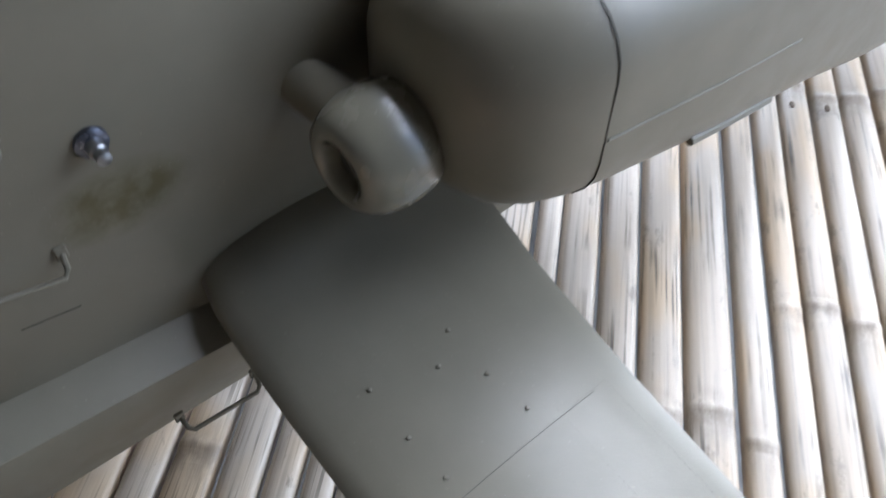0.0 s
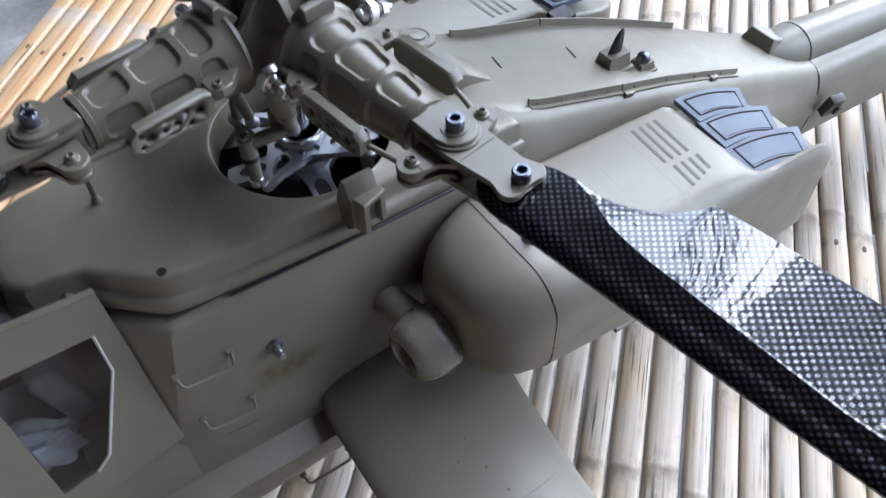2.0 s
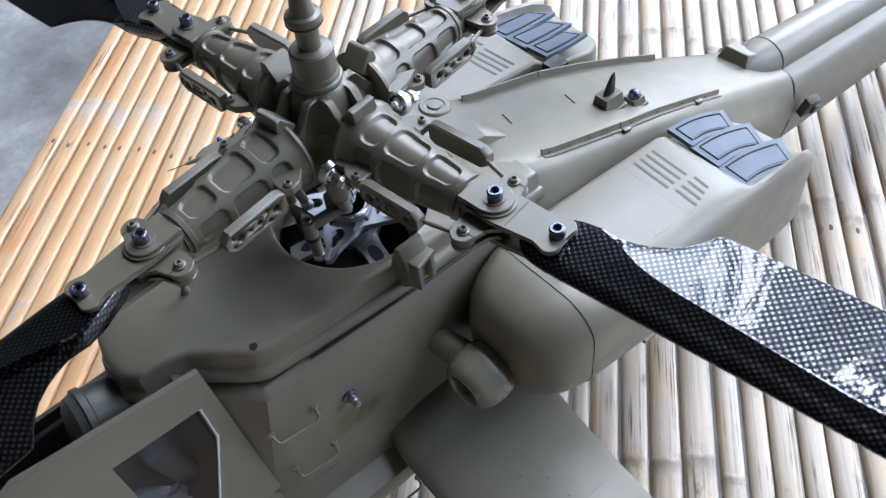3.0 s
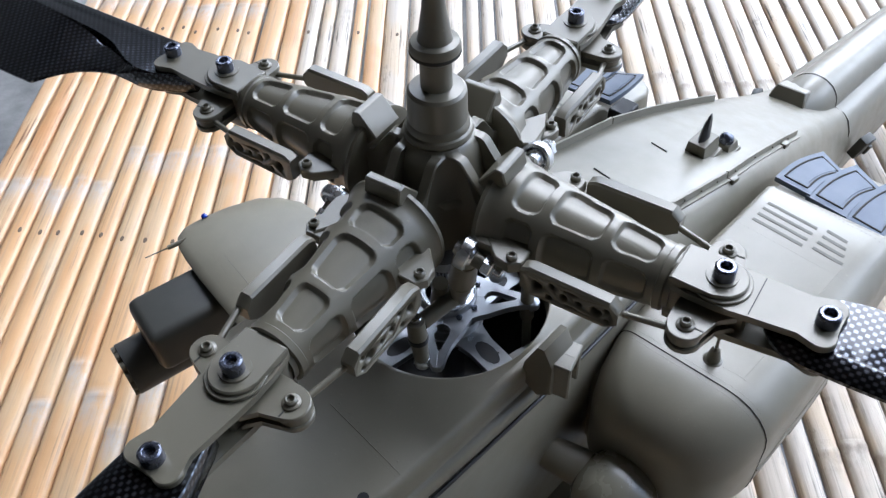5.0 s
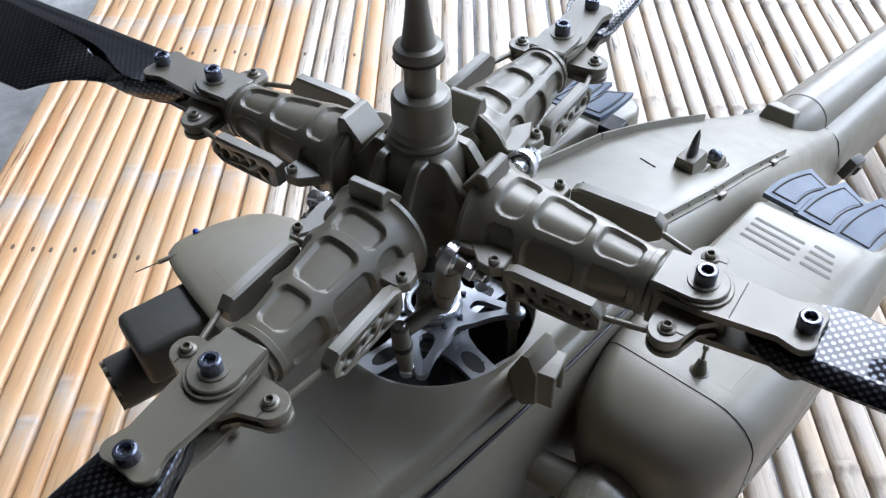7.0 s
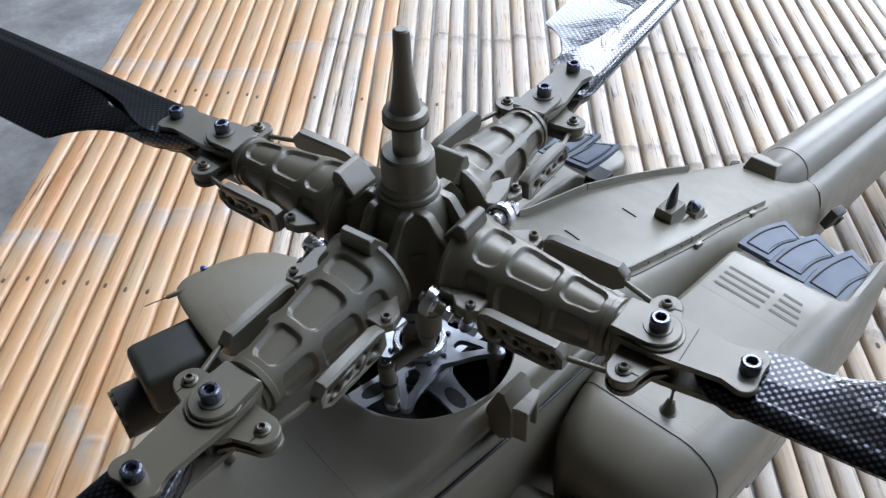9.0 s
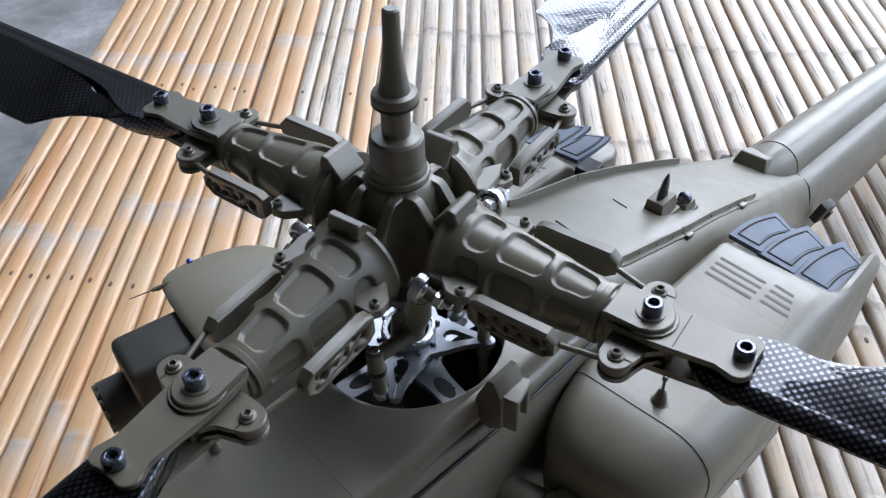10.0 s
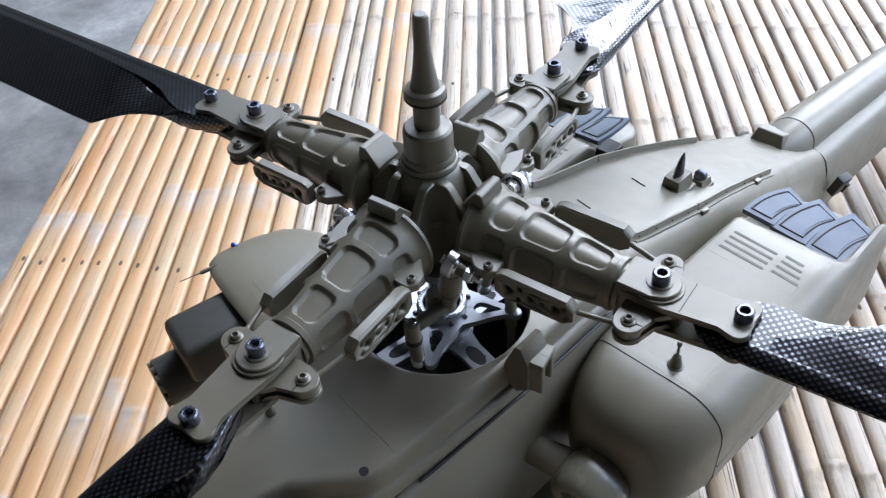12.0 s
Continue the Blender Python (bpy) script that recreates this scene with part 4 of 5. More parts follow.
def canopy_side(s):
    outer = [(-103, 200), (-106, 288), (-190, 297), (-260, 262), (-260, 190), (-130, 196)]
    if s < 0:
        outer = [(x, min(z, 250)) for x, z in outer]
    window = [(-114.5, 271), (-114.5, 252), (-133, 213), (-140, 208), (-156, 206), (-158, 273)]
    if s < 0:
        window = [(x, min(z, 234)) for x, z in window[1:]]
    bm = bmesh.new()
    lay = []
    for o in (0.0, -2.5):
        lay.append(([bm.verts.new(side_plane(x, z, o)) for x, z in outer], [bm.verts.new(side_plane(x, z, o)) for x, z in window]))
    for o, w in lay:
        e = [bm.edges.new((r[k], r[(k + 1) % len(r)])) for r in (o, w) for k in range(len(r))]
        bmesh.ops.triangle_fill(bm, use_beauty=True, edges=e)
    for a, b in ((lay[0][0], lay[1][0]), (lay[0][1], lay[1][1])):
        for k in range(len(a)):
            bm.faces.new((a[k], a[(k + 1) % len(a)], b[(k + 1) % len(b)], b[k]))
    if s < 0:
        mirrored(bm)
    # the port frame is painted darker, as the shaded copy of the olive one
    fr = part("canopy_frame", bm, OLIVE if s > 0 else POD, heli, angle=20)
    bm = bmesh.new()
    loops(bm, [[side_plane(x, z, o) for x, z in window] for o in (-1.2, -0.4)])
    if s < 0:
        mirrored(bm)
    part("side_window", bm, GLASS, fr, "smoked side window", 20)
    bm = bmesh.new()
    tube(bm, [side_plane(x, z, 0.1) for x, z in window[:4]], 0.75, 6)
    if s < 0:
        mirrored(bm)
    part("window_trim", bm, TRIM, fr, "pale window edge")
    bm = bmesh.new()
    rivet_row(bm, tree_of(fr.data), (-104.5, -60 * s, 205), (-107, -60 * s, 282), (0, s, 0), 12, 0.6)
    rivet_row(bm, tree_of(fr.data), (-112, -60 * s, 204), (-150, -60 * s, 203), (0, s, 0), 14, 0.6)
    tagged(part("riveting", bm, OLIVE, fr), kind="stuff")


for s in (1, -1):
    canopy_side(s)
    w = 24.5
    bm = bmesh.new()
    loops(bm, [[Vector(p) for p in ring] for ring in (
        ((-106, -27.5 * s, 288.5), (-106, -w * s, 289), (-106, -w * s, 285), (-106, -27 * s, 285)),
        ((-190, -25.5 * s, 297), (-190, 2 * s - w * s, 297), (-190, 2 * s - w * s, 293), (-190, -25 * s, 293)),
        ((-262, -33 * s, 262), (-262, -24 * s, 262), (-262, -24 * s, 258), (-262, -33 * s, 258)))])
    part("roof_bar", bm, OLIVE, heli) if s > 0 else bm.free()
bm = bmesh.new()
box(bm, (12, 40, 3.5), shift(-112, 0, 278, 0, 35), 0.8)
part("canopy_hoop", bm, OLIVE, heli)
# black boxes added to give the cockpit interior its shade
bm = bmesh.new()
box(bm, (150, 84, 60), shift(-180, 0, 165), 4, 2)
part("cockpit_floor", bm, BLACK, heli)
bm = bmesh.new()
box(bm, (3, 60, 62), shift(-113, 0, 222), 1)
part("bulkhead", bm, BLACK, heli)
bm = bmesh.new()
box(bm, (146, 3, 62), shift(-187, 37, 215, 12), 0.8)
part("cockpit_shade_box", bm, BLACK, heli)
for x in (-138, -205):
    bm = bmesh.new()
    box(bm, (14, 34, 40), shift(x, 0, 222, 0, -12), 4, 3)
    box(bm, (34, 36, 10), shift(x - 18, 0, 202, 0, 4), 3, 3)
    seat = part("cockpit_seat", bm, GREY_CLOTH, heli, "grey-green cockpit seat")
    bm = bmesh.new()
    lathe(bm, [(9, -13), (13.5, -12), (14, -10.5), (14, 2), (14.8, 2.6), (14.8, 5.4), (13.6, 6), (12.6, 9), (9, 11), (3, 12)], shift(x - 14, 7, 261, 0, -75) @ Matrix.Diagonal((1.15, 1.15, 1.15, 1)), 32)
    part("headrest", bm, POD, seat, "dark grey headrest drum")
rng = random.Random(31)
bm = bmesh.new()
bmesh.ops.create_icosphere(bm, subdivisions=4, radius=1)
for v in bm.verts:
    fold = 1 + 0.16 * math.sin(5 * v.co.x + 3 * v.co.z) + 0.13 * math.sin(9 * v.co.y + 4 * v.co.x + 1.3) + 0.08 * math.sin(15 * v.co.z + 7 * v.co.y)
    v.co = Vector((v.co.x * 19 * fold - 158, v.co.y * 11 * fold - 22, v.co.z * 11 * fold + 208))
part("seat_cloth", bm, CLOTH, heli, "crumpled pale cloth in the cockpit", 25)

# nose and belly beyond view
bm = bmesh.new()
skin(bm, [(-262, rrect(-46, 46, 104, 196, 20)), (-300, rrect(-40, 40, 108, 180, 22)), (-360, rrect(-26, 26, 116, 160, 16)), (-385, rrect(-14, 14, 124, 148, 10))])
skin(bm, [(-104, rrect(-48, 48, 104, 196, 10)), (-262, rrect(-46, 46, 104, 192, 12))])
part("nose", bm, OLIVE, heli, angle=50)
for x, y, r in ((-140, -50, 22), (-140, 50, 22), (885, 22, 16)):
    bm = bmesh.new()
    lathe(bm, [(r * 0.5, -6), (r - 2, -7), (r, -4), (r, 4), (r - 2, 7), (r * 0.5, 6)], shift(x, y, r, 90), 24)
    wheel = part("wheel", bm, RUBBER, heli, "small black rubber wheel")
    bm = bmesh.new()
    rod(bm, (x, y, r), (x - (10 if x < 0 else -6), y * 0.9, 112 if x < 0 else 100), 4, 4, 12)
    part("gear_leg", bm, OLIVE, wheel)

# ---- rotor head ----
# the mast leans a little aft and to starboard
HEAD_TILT = mpose(0.6, 0, 351.8, 0.7, 1.4) @ mpose(0, 0, -351.8)
HUBZ = 351.8
bm = bmesh.new()
lathe(bm, [(2.0, 436), (2.7, 435.4), (2.85, 433), (3.0, 424), (3.7, 417), (5.0, 409), (5.4, 407.6), (7.3, 407), (7.8, 405.8), (7.8, 404.4), (7.2, 402.4), (6.1, 401.4), (5.2, 400.6), (5.0, 399.6), (4.95, 391.2), (8.4, 390.6), (9.3, 389.6), (9.5, 388), (9.6, 379.2), (10.1, 378.4), (10.3, 376.4), (9.9, 375.4), (9.5, 374.6), (9.6, 372.5), (10.2, 371)], None, 40)
mast = part("mast_cap", bm, DARK_OLIVE, heli, "turned olive mast spike with collars", 30, HEAD_TILT)
bm = bmesh.new()
lathe(bm, [(7.3, 402.6), (7.85, 403.2), (7.85, 403.8), (7.6, 404.2)], None, 40)
part("groove", bm, SEAM, mast)

# hub: collar cone, a cross with filleted corners, two sloping cheeks to each arm
ARM_ANGLES = (-81.9, 8.6, 97.0, 188.6)
bm = bmesh.new()
lathe(bm, [(9.9, 377), (10.2, 374), (10.0, 371.5), (9.2, 368), (8.8, 364), (9.5, 361), (11.4, 359), (14.2, 357.8), (16.8, 357.2), (17.2, 356.4), (17.2, 354.4), (14, 353), (12.8, 340), (12, 334), (8, 333)], None, 96)
ridge = [(9, 372.5), (13, 372.4), (14.2, 371.8), (21.6, 361.4), (24.0, 360.4), (24.6, 357)]
pocket = [(9, 372), (12.5, 371), (15.2, 359.5), (16.8, 357.4), (24.6, 357.2)]
scoop = [(0, 371.6), (0.2, 367.4), (0.4, 362.8), (0.6, 358.8), (0.8, 355.4), (0.92, 354), (1.0, 351.5)]


def height(table, x):
    for (x0, z0), (x1, z1) in zip(table, table[1:]):
        if x <= x1:
            return z0 + (z1 - z0) * max(0, (x - x0) / (x1 - x0))
    return table[-1][1]


columns = []
for angle in ARM_ANGLES:
    turn = Matrix.Rotation(radians(angle), 4, "Z")
    for lat in (-8.5, -8.0, -6.4, -4.9, -4.4, -2, 0, 2, 4.4, 4.9, 6.4, 8.0, 8.5):
        x0, line = math.sqrt(12.4 ** 2 - lat * lat), []
        for k in range(15):
            x = x0 + (24.6 - x0) * k / 14
            z = height(pocket if abs(lat) < 4.6 else ridge, x) - (0.6 if abs(lat) > 8.2 else 0)
            line.append(turn @ Vector((x, lat, z)))
        columns.append(line)
    bend = arc(21.5, 21.5, 12.8, -90, -180, 10)
    for x1, y1 in bend:
        way = Vector((x1, y1)).normalized() * 12.4
        columns.append([turn @ Vector((way.x + (x1 - way.x) * k / 14, way.y + (y1 - way.y) * k / 14, height(scoop, k / 14))) for k in range(15)])
collar = [[Vector((c[0].x * k, c[0].y * k, z)) for c in columns] for k, z in ((0.76, 374.0), (0.86, 373.6), (0.93, 372.9))]
rings = collar + [[c[k] for c in columns] for k in range(15)]
rings.append([Vector((c[-1].x, c[-1].y, 336)) for c in columns])
loops(bm, rings, False, True)
lathe(bm, [(10.0, 376.8), (11.0, 376.0), (11.4, 374.8), (11.0, 373.6), (10.0, 373.0)], None, 48)
hub = part("rotor_hub", bm, DARK_OLIVE, heli, "machined olive rotor hub with pocketed webs", 30, HEAD_TILT)
for angle in ARM_ANGLES:
    bm = bmesh.new()
    lathe(bm, [(2.1, 0), (2.1, 1.2), (1.7, 1.5), (1.1, 1.5), (1.0, 0.5), (0.1, 0.4)], shift(0, 0, 0, 0, 0, angle) @ shift(18.4, 0.6, 357.1), 12)
    part("hub_screw", bm, DARK_OLIVE, hub)
bm = bmesh.new()
lathe(bm, [(9.5, 337), (10.6, 330), (10.4, 324), (8.6, 318.5), (6.8, 317.5)], None, 32)
part("boot", bm, BLACK, hub, "black rubber boot under the hub")
bm = bmesh.new()
lathe(bm, [(6.9, 318), (6.9, 312.5), (6.2, 311.8), (5.2, 311.6)], None, 28)
part("shaft_collar", bm, GREY_METAL, hub)
bm = bmesh.new()
rod(bm, (0, 0, 238), (0, 0, 334), 5, 5, 24)
part("rotor_shaft", bm, CHROME, heli, "polished rotor shaft")


def grip_mesh(roll):
    """A tapering sleeve along x with rounded rectangular pockets, turned by roll degrees."""
    rows = ((33.5, 43.0), (46.0, 62.5), (65.5, 79.5))
    count, segs = 5, 200
    xs = [24.0, 24.6, 26.0, 26.5, 28.5] + [30 + 0.45 * k for k in range(115)] + [81.6, 82, 84, 84.4, 86]
    bm = bmesh.new()
    rings = []
    for x in xs:
        base = 17.9 if x < 27 else 17.4 - (x - 27) * 0.134
        if x in (24.0, 84.4, 86):
            base -= 0.7
        if x in (24.6, 26.0, 82, 84):
            base += 0.6
        ring = []
        for j in range(segs):
            a = 2 * math.pi * j / segs
            sector = ((a - radians(roll)) / (2 * math.pi) * count + 0.5) % 1.0 - 0.5
            across = abs(sector) * 2 * math.pi * base / count
            dip = 0.0
            for x0, x1 in rows:
                half_w, half_l, r = math.pi * base / count - 1.5, (x1 - x0) / 2, 3.4
                dx, dy = abs(x - (x0 + x1) / 2) - half_l + r, across - half_w + r
                d = math.hypot(max(dx, 0), max(dy, 0)) + min(max(dx, dy), 0) - r
                t = min(1, max(0, -d / 1.0))
                dip = max(dip, t * (2 - t))
            rr = base - 1.7 * dip
            ring.append(Vector((x, rr * math.cos(a), rr * math.sin(a))))
        rings.append(ring)
    loops(bm, rings)
    # fork tongues over and under the lag bolt
    for z0, z1 in ((6.6, 9.0), (-9.0, -6.6)):
        plate(bm, [(85, -7.6)] + arc(97.6, 0, 7.7, -90, 90, 16) + [(85, 7.6)], z0, z1, None, 0.4)
    lathe(bm, [(8.6, 6.5), (8.7, 6.7), (8.7, 7.4), (8.5, 7.6), (7, 7.6)], shift(97.8, 0, 0), 40)
    lathe(bm, [(4.6, 8.9), (4.5, 9.5)], shift(97.6, 0, 0), 32)
    box(bm, (5, 15.2, 17.6), shift(87, 0, 0), 0.8, 2)
    # flange tabs that carry the damper screws, and the flap stop
    for s in (-1, 1):
        plate(bm, [(30, s * 9), (30, s * 17), (36, s * 22.6), (41, s * 23.4), (44.4, s * 21), (44, s * 12)][:: s], -0.2, 3.8, None, 0.4)
    return mesh_of("blade_grip", bm, DARK_OLIVE, 38)


GRIPS = [grip_mesh(roll) for roll in (24, 28, 7, 4)]


def screw_mesh(r, high, socket, mat):
    bm = bmesh.new()
    lathe(bm, [(r, 0), (r, high - 0.5), (r - 0.5, high), (socket + 0.2, high), (socket, high - 0.2), (socket * 0.98, high - r * 0.62), (0.1, high - r * 0.7)], None, 20)
    return mesh_of("bolt", bm, mat, 40)


BIG_BOLT, SMALL_BOLT = screw_mesh(3.15, 4.4, 1.7, BOLT), screw_mesh(1.8, 2.0, 1.0, DARK_OLIVE)


def stop_mesh():
    """Flap stop: a wedge, tall towards the hub, that falls away along the grip."""
    bm = bmesh.new()
    prof = [(19.8, 14.2), (26.4, 22.2), (29.2, 22.0), (30.4, 17.0), (24, 10)]
    loops(bm, [[Vector((x, y, z)) for x, z in prof] for y in (-6.6, 6.6)])
    bmesh.ops.bevel(bm, geom=bm.edges[:], offset=0.5, segments=1, affect="EDGES", profile=0.5)
    return mesh_of("flap_stop", bm, DARK_OLIVE, 30)


def carved(name, bm, cutter, material):
    """A mesh with the cutter taken out of it."""
    body = new("carving", mesh_of(name, bm, material, 30))
    tool = new("carving_tool", mesh_of("cut", cutter, material, 30))
    mod = body.modifiers.new("cut", "BOOLEAN")
    mod.object, mod.operation, mod.solver = tool, "DIFFERENCE", "EXACT"
    me = bpy.data.meshes.new_from_object(body.evaluated_get(bpy.context.evaluated_depsgraph_get()))
    me.name = name
    for ob in (body, tool):
        bpy.data.objects.remove(ob)
    return me


def damper_mesh(s):
    """A bar beside the grip, its outer face drilled and grooved."""
    bm, cutter = bmesh.new(), bmesh.new()
    out = [(45.5, -3.2), (48.5, -5.4), (73.5, -5.0), (77.5, -1.6), (77.5, 3.2), (74.5, 6.4), (48.5, 6.6), (45.5, 5.0)]
    m = shift(0, s * 21.4, 0, 90)
    loops(bm, [[m @ Vector((x, z * k + (1 - k) * 0.6, y)) for x, z in out] for y, k in ((-2.4, 0.86), (-1.6, 1), (1.6, 1), (2.4, 0.86))])
    for x, z, r, wide, deep in ((51.2, 0.9, 2.1, 1, 2.6), (56.0, 3.4, 1.2, 1, 1.8), (55.4, -2.2, 1.3, 1, 1.8), (60.2, 0.7, 1.5, 1, 2.2), (62.6, 3.6, 0.6, 4.4, 1.2), (62.6, -2.4, 0.6, 4.4, 1.2), (65.2, 0.7, 1.2, 1, 1.8), (70.6, 0.8, 2.2, 1, 2.6), (73.9, 3.0, 1.0, 1, 1.6), (74.2, -1.4, 1.0, 1, 1.6)):
        lathe(cutter, [(r, -deep), (r, deep)], shift(x, s * 23.8, z, 90) @ Matrix.Diagonal((wide, 1, 1, 1)), 14)
    return carved("damper_bar", bm, cutter, DARK_OLIVE)


def push_rod(s):
    bm = bmesh.new()
    rod(bm, (75, s * 20.6, 0.6), (92, s * 16.6, -0.6), 1.05, 1.05, 10)
    return mesh_of("push_rod", bm, DARK_OLIVE, 40)


def horn_mesh():
    """Pitch horn: a tapered arm that reaches beside the hub."""
    bm = bmesh.new()
    plate(bm, [(33, -9), (25, -12), (22, -16), (24, -19), (28, -19.2), (34, -18), (42, -15)], -3.2, 1.2, None, 0.5)
    rod(bm, (25.0, -21.3, -3.9), (31.0, -21.0, -5.5), 2.7, 2.7, 16)
    return mesh_of("pitch_horn", bm, DARK_OLIVE, 35)


def ball_mesh():
    bm = bmesh.new()
    m = Matrix.Translation((22.8, -21.4, -3.2)) @ Vector((9, 0.5, -2.5)).to_track_quat("Z", "Y").to_matrix().to_4x4()
    lathe(bm, [(4.2, -1.7), (4.7, -2.2), (5.6, -1.7), (5.9, 0), (5.6, 1.7), (4.7, 2.2), (4.2, 1.7), (4.2, -1.7)], m, 36, False, False)
    lathe(bm, [(1.9, -4.2), (2.2, -4.0), (2.4, -3.2), (3.4, -2.0), (4.0, 0), (3.4, 2.0), (2.4, 3.2), (2.3, 6.4)], m, 28)
    lathe(bm, [(2.4, 6.2), (3.5, 6.5), (3.5, 9.2), (2.9, 9.6), (2.7, 10.4)], m, 6)
    lathe(bm, [(1.7, 10.2), (1.7, 12.6), (1.3, 12.9), (0.9, 12.2)], m, 14)
    return mesh_of("ball_joint", bm, STEEL, 35)


def link_meshes():
    """Blade link: core with pin, a plate for above and below, and an ear for the push rod."""
    core, flat_plate, ears, crease, slits = bmesh.new(), bmesh.new(), [], bmesh.new(), []
    box(core, (14, 11, 10), shift(3, 0, 0), 0.8)
    rod(core, (0, 0, -11), (0, 0, 7), 5, 5, 20)
    half = [(-12, -7.6), (-7, -8.5), (2, -8.9), (6, -8.7), (23.6, -7.0)] + arc(29.6, -5.2, 4.2, -130, 12, 9) + [(32.8, -1.8)]
    plate(flat_plate, half + [(x, -y) for x, y in half[::-1]], -1.25, 1.25, None, 0.35)
    box(crease, (0.35, 15.2, 0.12), shift(10.5, 0, 1.25), 0)
    for s in (-1, 1):
        bm = bmesh.new()
        ear = [(-9, s * 6.5), (-9, s * 10)] + arc(-3.5, s * 16, 5.4, 180, 0 if s > 0 else 360, 12)
        ear += [(3.5, s * 10), (8, s * 7)]
        for z in (0.2, -4.4):
            plate(bm, ear if s < 0 else ear[::-1], z, z + 2.2, None, 0.35)
        rod(bm, (-3.5, s * 16, -3), (-3.5, s * 16, 1), 4.7, 4.7, 24)
        lathe(bm, [(2.7, 2.2), (2.7, 2.9), (2.4, 3.1)], shift(-3.5, s * 16), 18)
        slit = bmesh.new()
        box(slit, (4.6, 0.5, 0.16), shift(-0.6, s * 16, 2.42), 0)
        slits.append(mesh_of("clamp_slit", slit, SEAM, 0))
        ears.append(mesh_of("ear", bm, DARK_OLIVE, 35))
    return mesh_of("blade_link", core, DARK_OLIVE, 35), mesh_of("link_plate", flat_plate, DARK_OLIVE, 35), ears, mesh_of("crease", crease, SEAM, 0), slits


def ease(t):
    t = min(1, max(0, t))
    return t * t * (3 - 2 * t)


def lerped(table, x):
    for (x0, *a), (x1, *b) in zip(table, table[1:]):
        if x <= x1:
            f = max(0, (x - x0) / (x1 - x0))
            return [p + (q - p) * f for p, q in zip(a, b)]
    return table[-1][1:]


def blade_mesh():
    """A rotor blade along x from the lag bolt: a boxy spar at the root, its rear edge sweeping forward over a thin skin
    that swings out in a hollow curve to the full chord, then a slim airfoil."""
    skin_edge = [(15, 5.5), (20, 7.6), (32, 12.2), (40, 14.4), (48, 15.8), (54, 17.2), (60, 19.6), (66, 23.4), (70, 27.6), (73, 31.8), (75.4, 36.6), (76.6, 37.4), (90, 37.8), (588, 38), (592, 35)]
    spar_edge = [(15, 5), (20, 7.2), (32, 12.0), (40, 12.6), (47, 10.8), (54, 8.0), (60, 5.4), (68, 3.6), (77, 2.4), (90, 1.5), (140, -2)]
    nose_edge = [(15, -5), (18, -8.5), (22, -11.4), (28, -12.4), (40, -12.7), (588, -12.8), (592, -10)]
    xs = [15, 16, 18, 20, 22, 25, 28, 31] + [34 + 1.5 * k for k in range(30)] + [80, 84, 90, 100, 115, 140, 200, 300, 400, 500, 588, 592]
    shares = [0.0, 0.03, 0.08, 0.16, 0.27, 0.38, 0.49, 0.51, 0.66, 0.82, 0.94, 1.0]
    bm = bmesh.new()
    rings = []
    for x in xs:
        le, te, spar = lerped(nose_edge, x)[0], lerped(skin_edge, x)[0], lerped(spar_edge, x)[0]
        out = ease((x - 62) / 40)
        thick = (4.3 + 0.7 * ease((x - 26) / 14) - 1.0 * ease((x - 60) / 90)) * (0.8 if x < 17 or x > 589 else 1.0)
        lip = 0.75 * ease((x - 36) / 8) * (1 - ease((x - 66) / 11)) if x < 78 else 0.0
        top = []
        facet = min(0.55, 6.6 / (spar - le))
        for f in shares:
            # rounded nose, a bevelled front facet up to a crisp edge, then a nearly flat top that rises to the spar's end
            if f <= 0.5:
                g = f / 0.5
                y, z = le + (spar - le) * facet * g, 0.12 + 0.46 * math.sin(g * math.pi / 2) ** 0.8
            else:
                g = (f - 0.5) / 0.5
                y, z = le + (spar - le) * (facet + (1 - facet) * g), 0.58 + 0.42 * (1.15 * g - 0.15 * g * g)
            top.append((y, max(0.02, thick * z)))
        # step down from the spar onto the skin
        slim = min(1.0, (te - spar) / 6.0)
        skin0 = thick - (thick - 1.5) * slim * (1 - out) - 0.1 * lip
        for g in (0.0, 0.03, 0.12, 0.3, 0.5, 0.7, 0.85, 0.95, 1.0):
            y = spar + (te - spar) * g
            foil = skin0 * (1 - g) ** (0.8 + 0.3 * out) + 0.35 * g
            flat_end = thick * (0.9 if g < 0.9 else 0.75)
            t = flat_end * (1 - slim) + foil * slim
            if g == 0.0:
                y, t = spar + 0.35, t * (1 - lip * 0.2)
            top.append((y, max(0.3, t)))
        rings.append([Vector((x, y, t)) for y, t in top] + [Vector((x, y, -t)) for y, t in top[::-1]])
    loops(bm, rings)
    return mesh_of("rotor_blade", bm, CARBON, 40)


STOP, HORN, BALL, BLADE = stop_mesh(), horn_mesh(), ball_mesh(), blade_mesh()
LINK, LINK_PLATE, EARS, CREASE, SLITS = link_meshes()
DAMPERS = [(damper_mesh(s), push_rod(s)) for s in (-1, 1)]

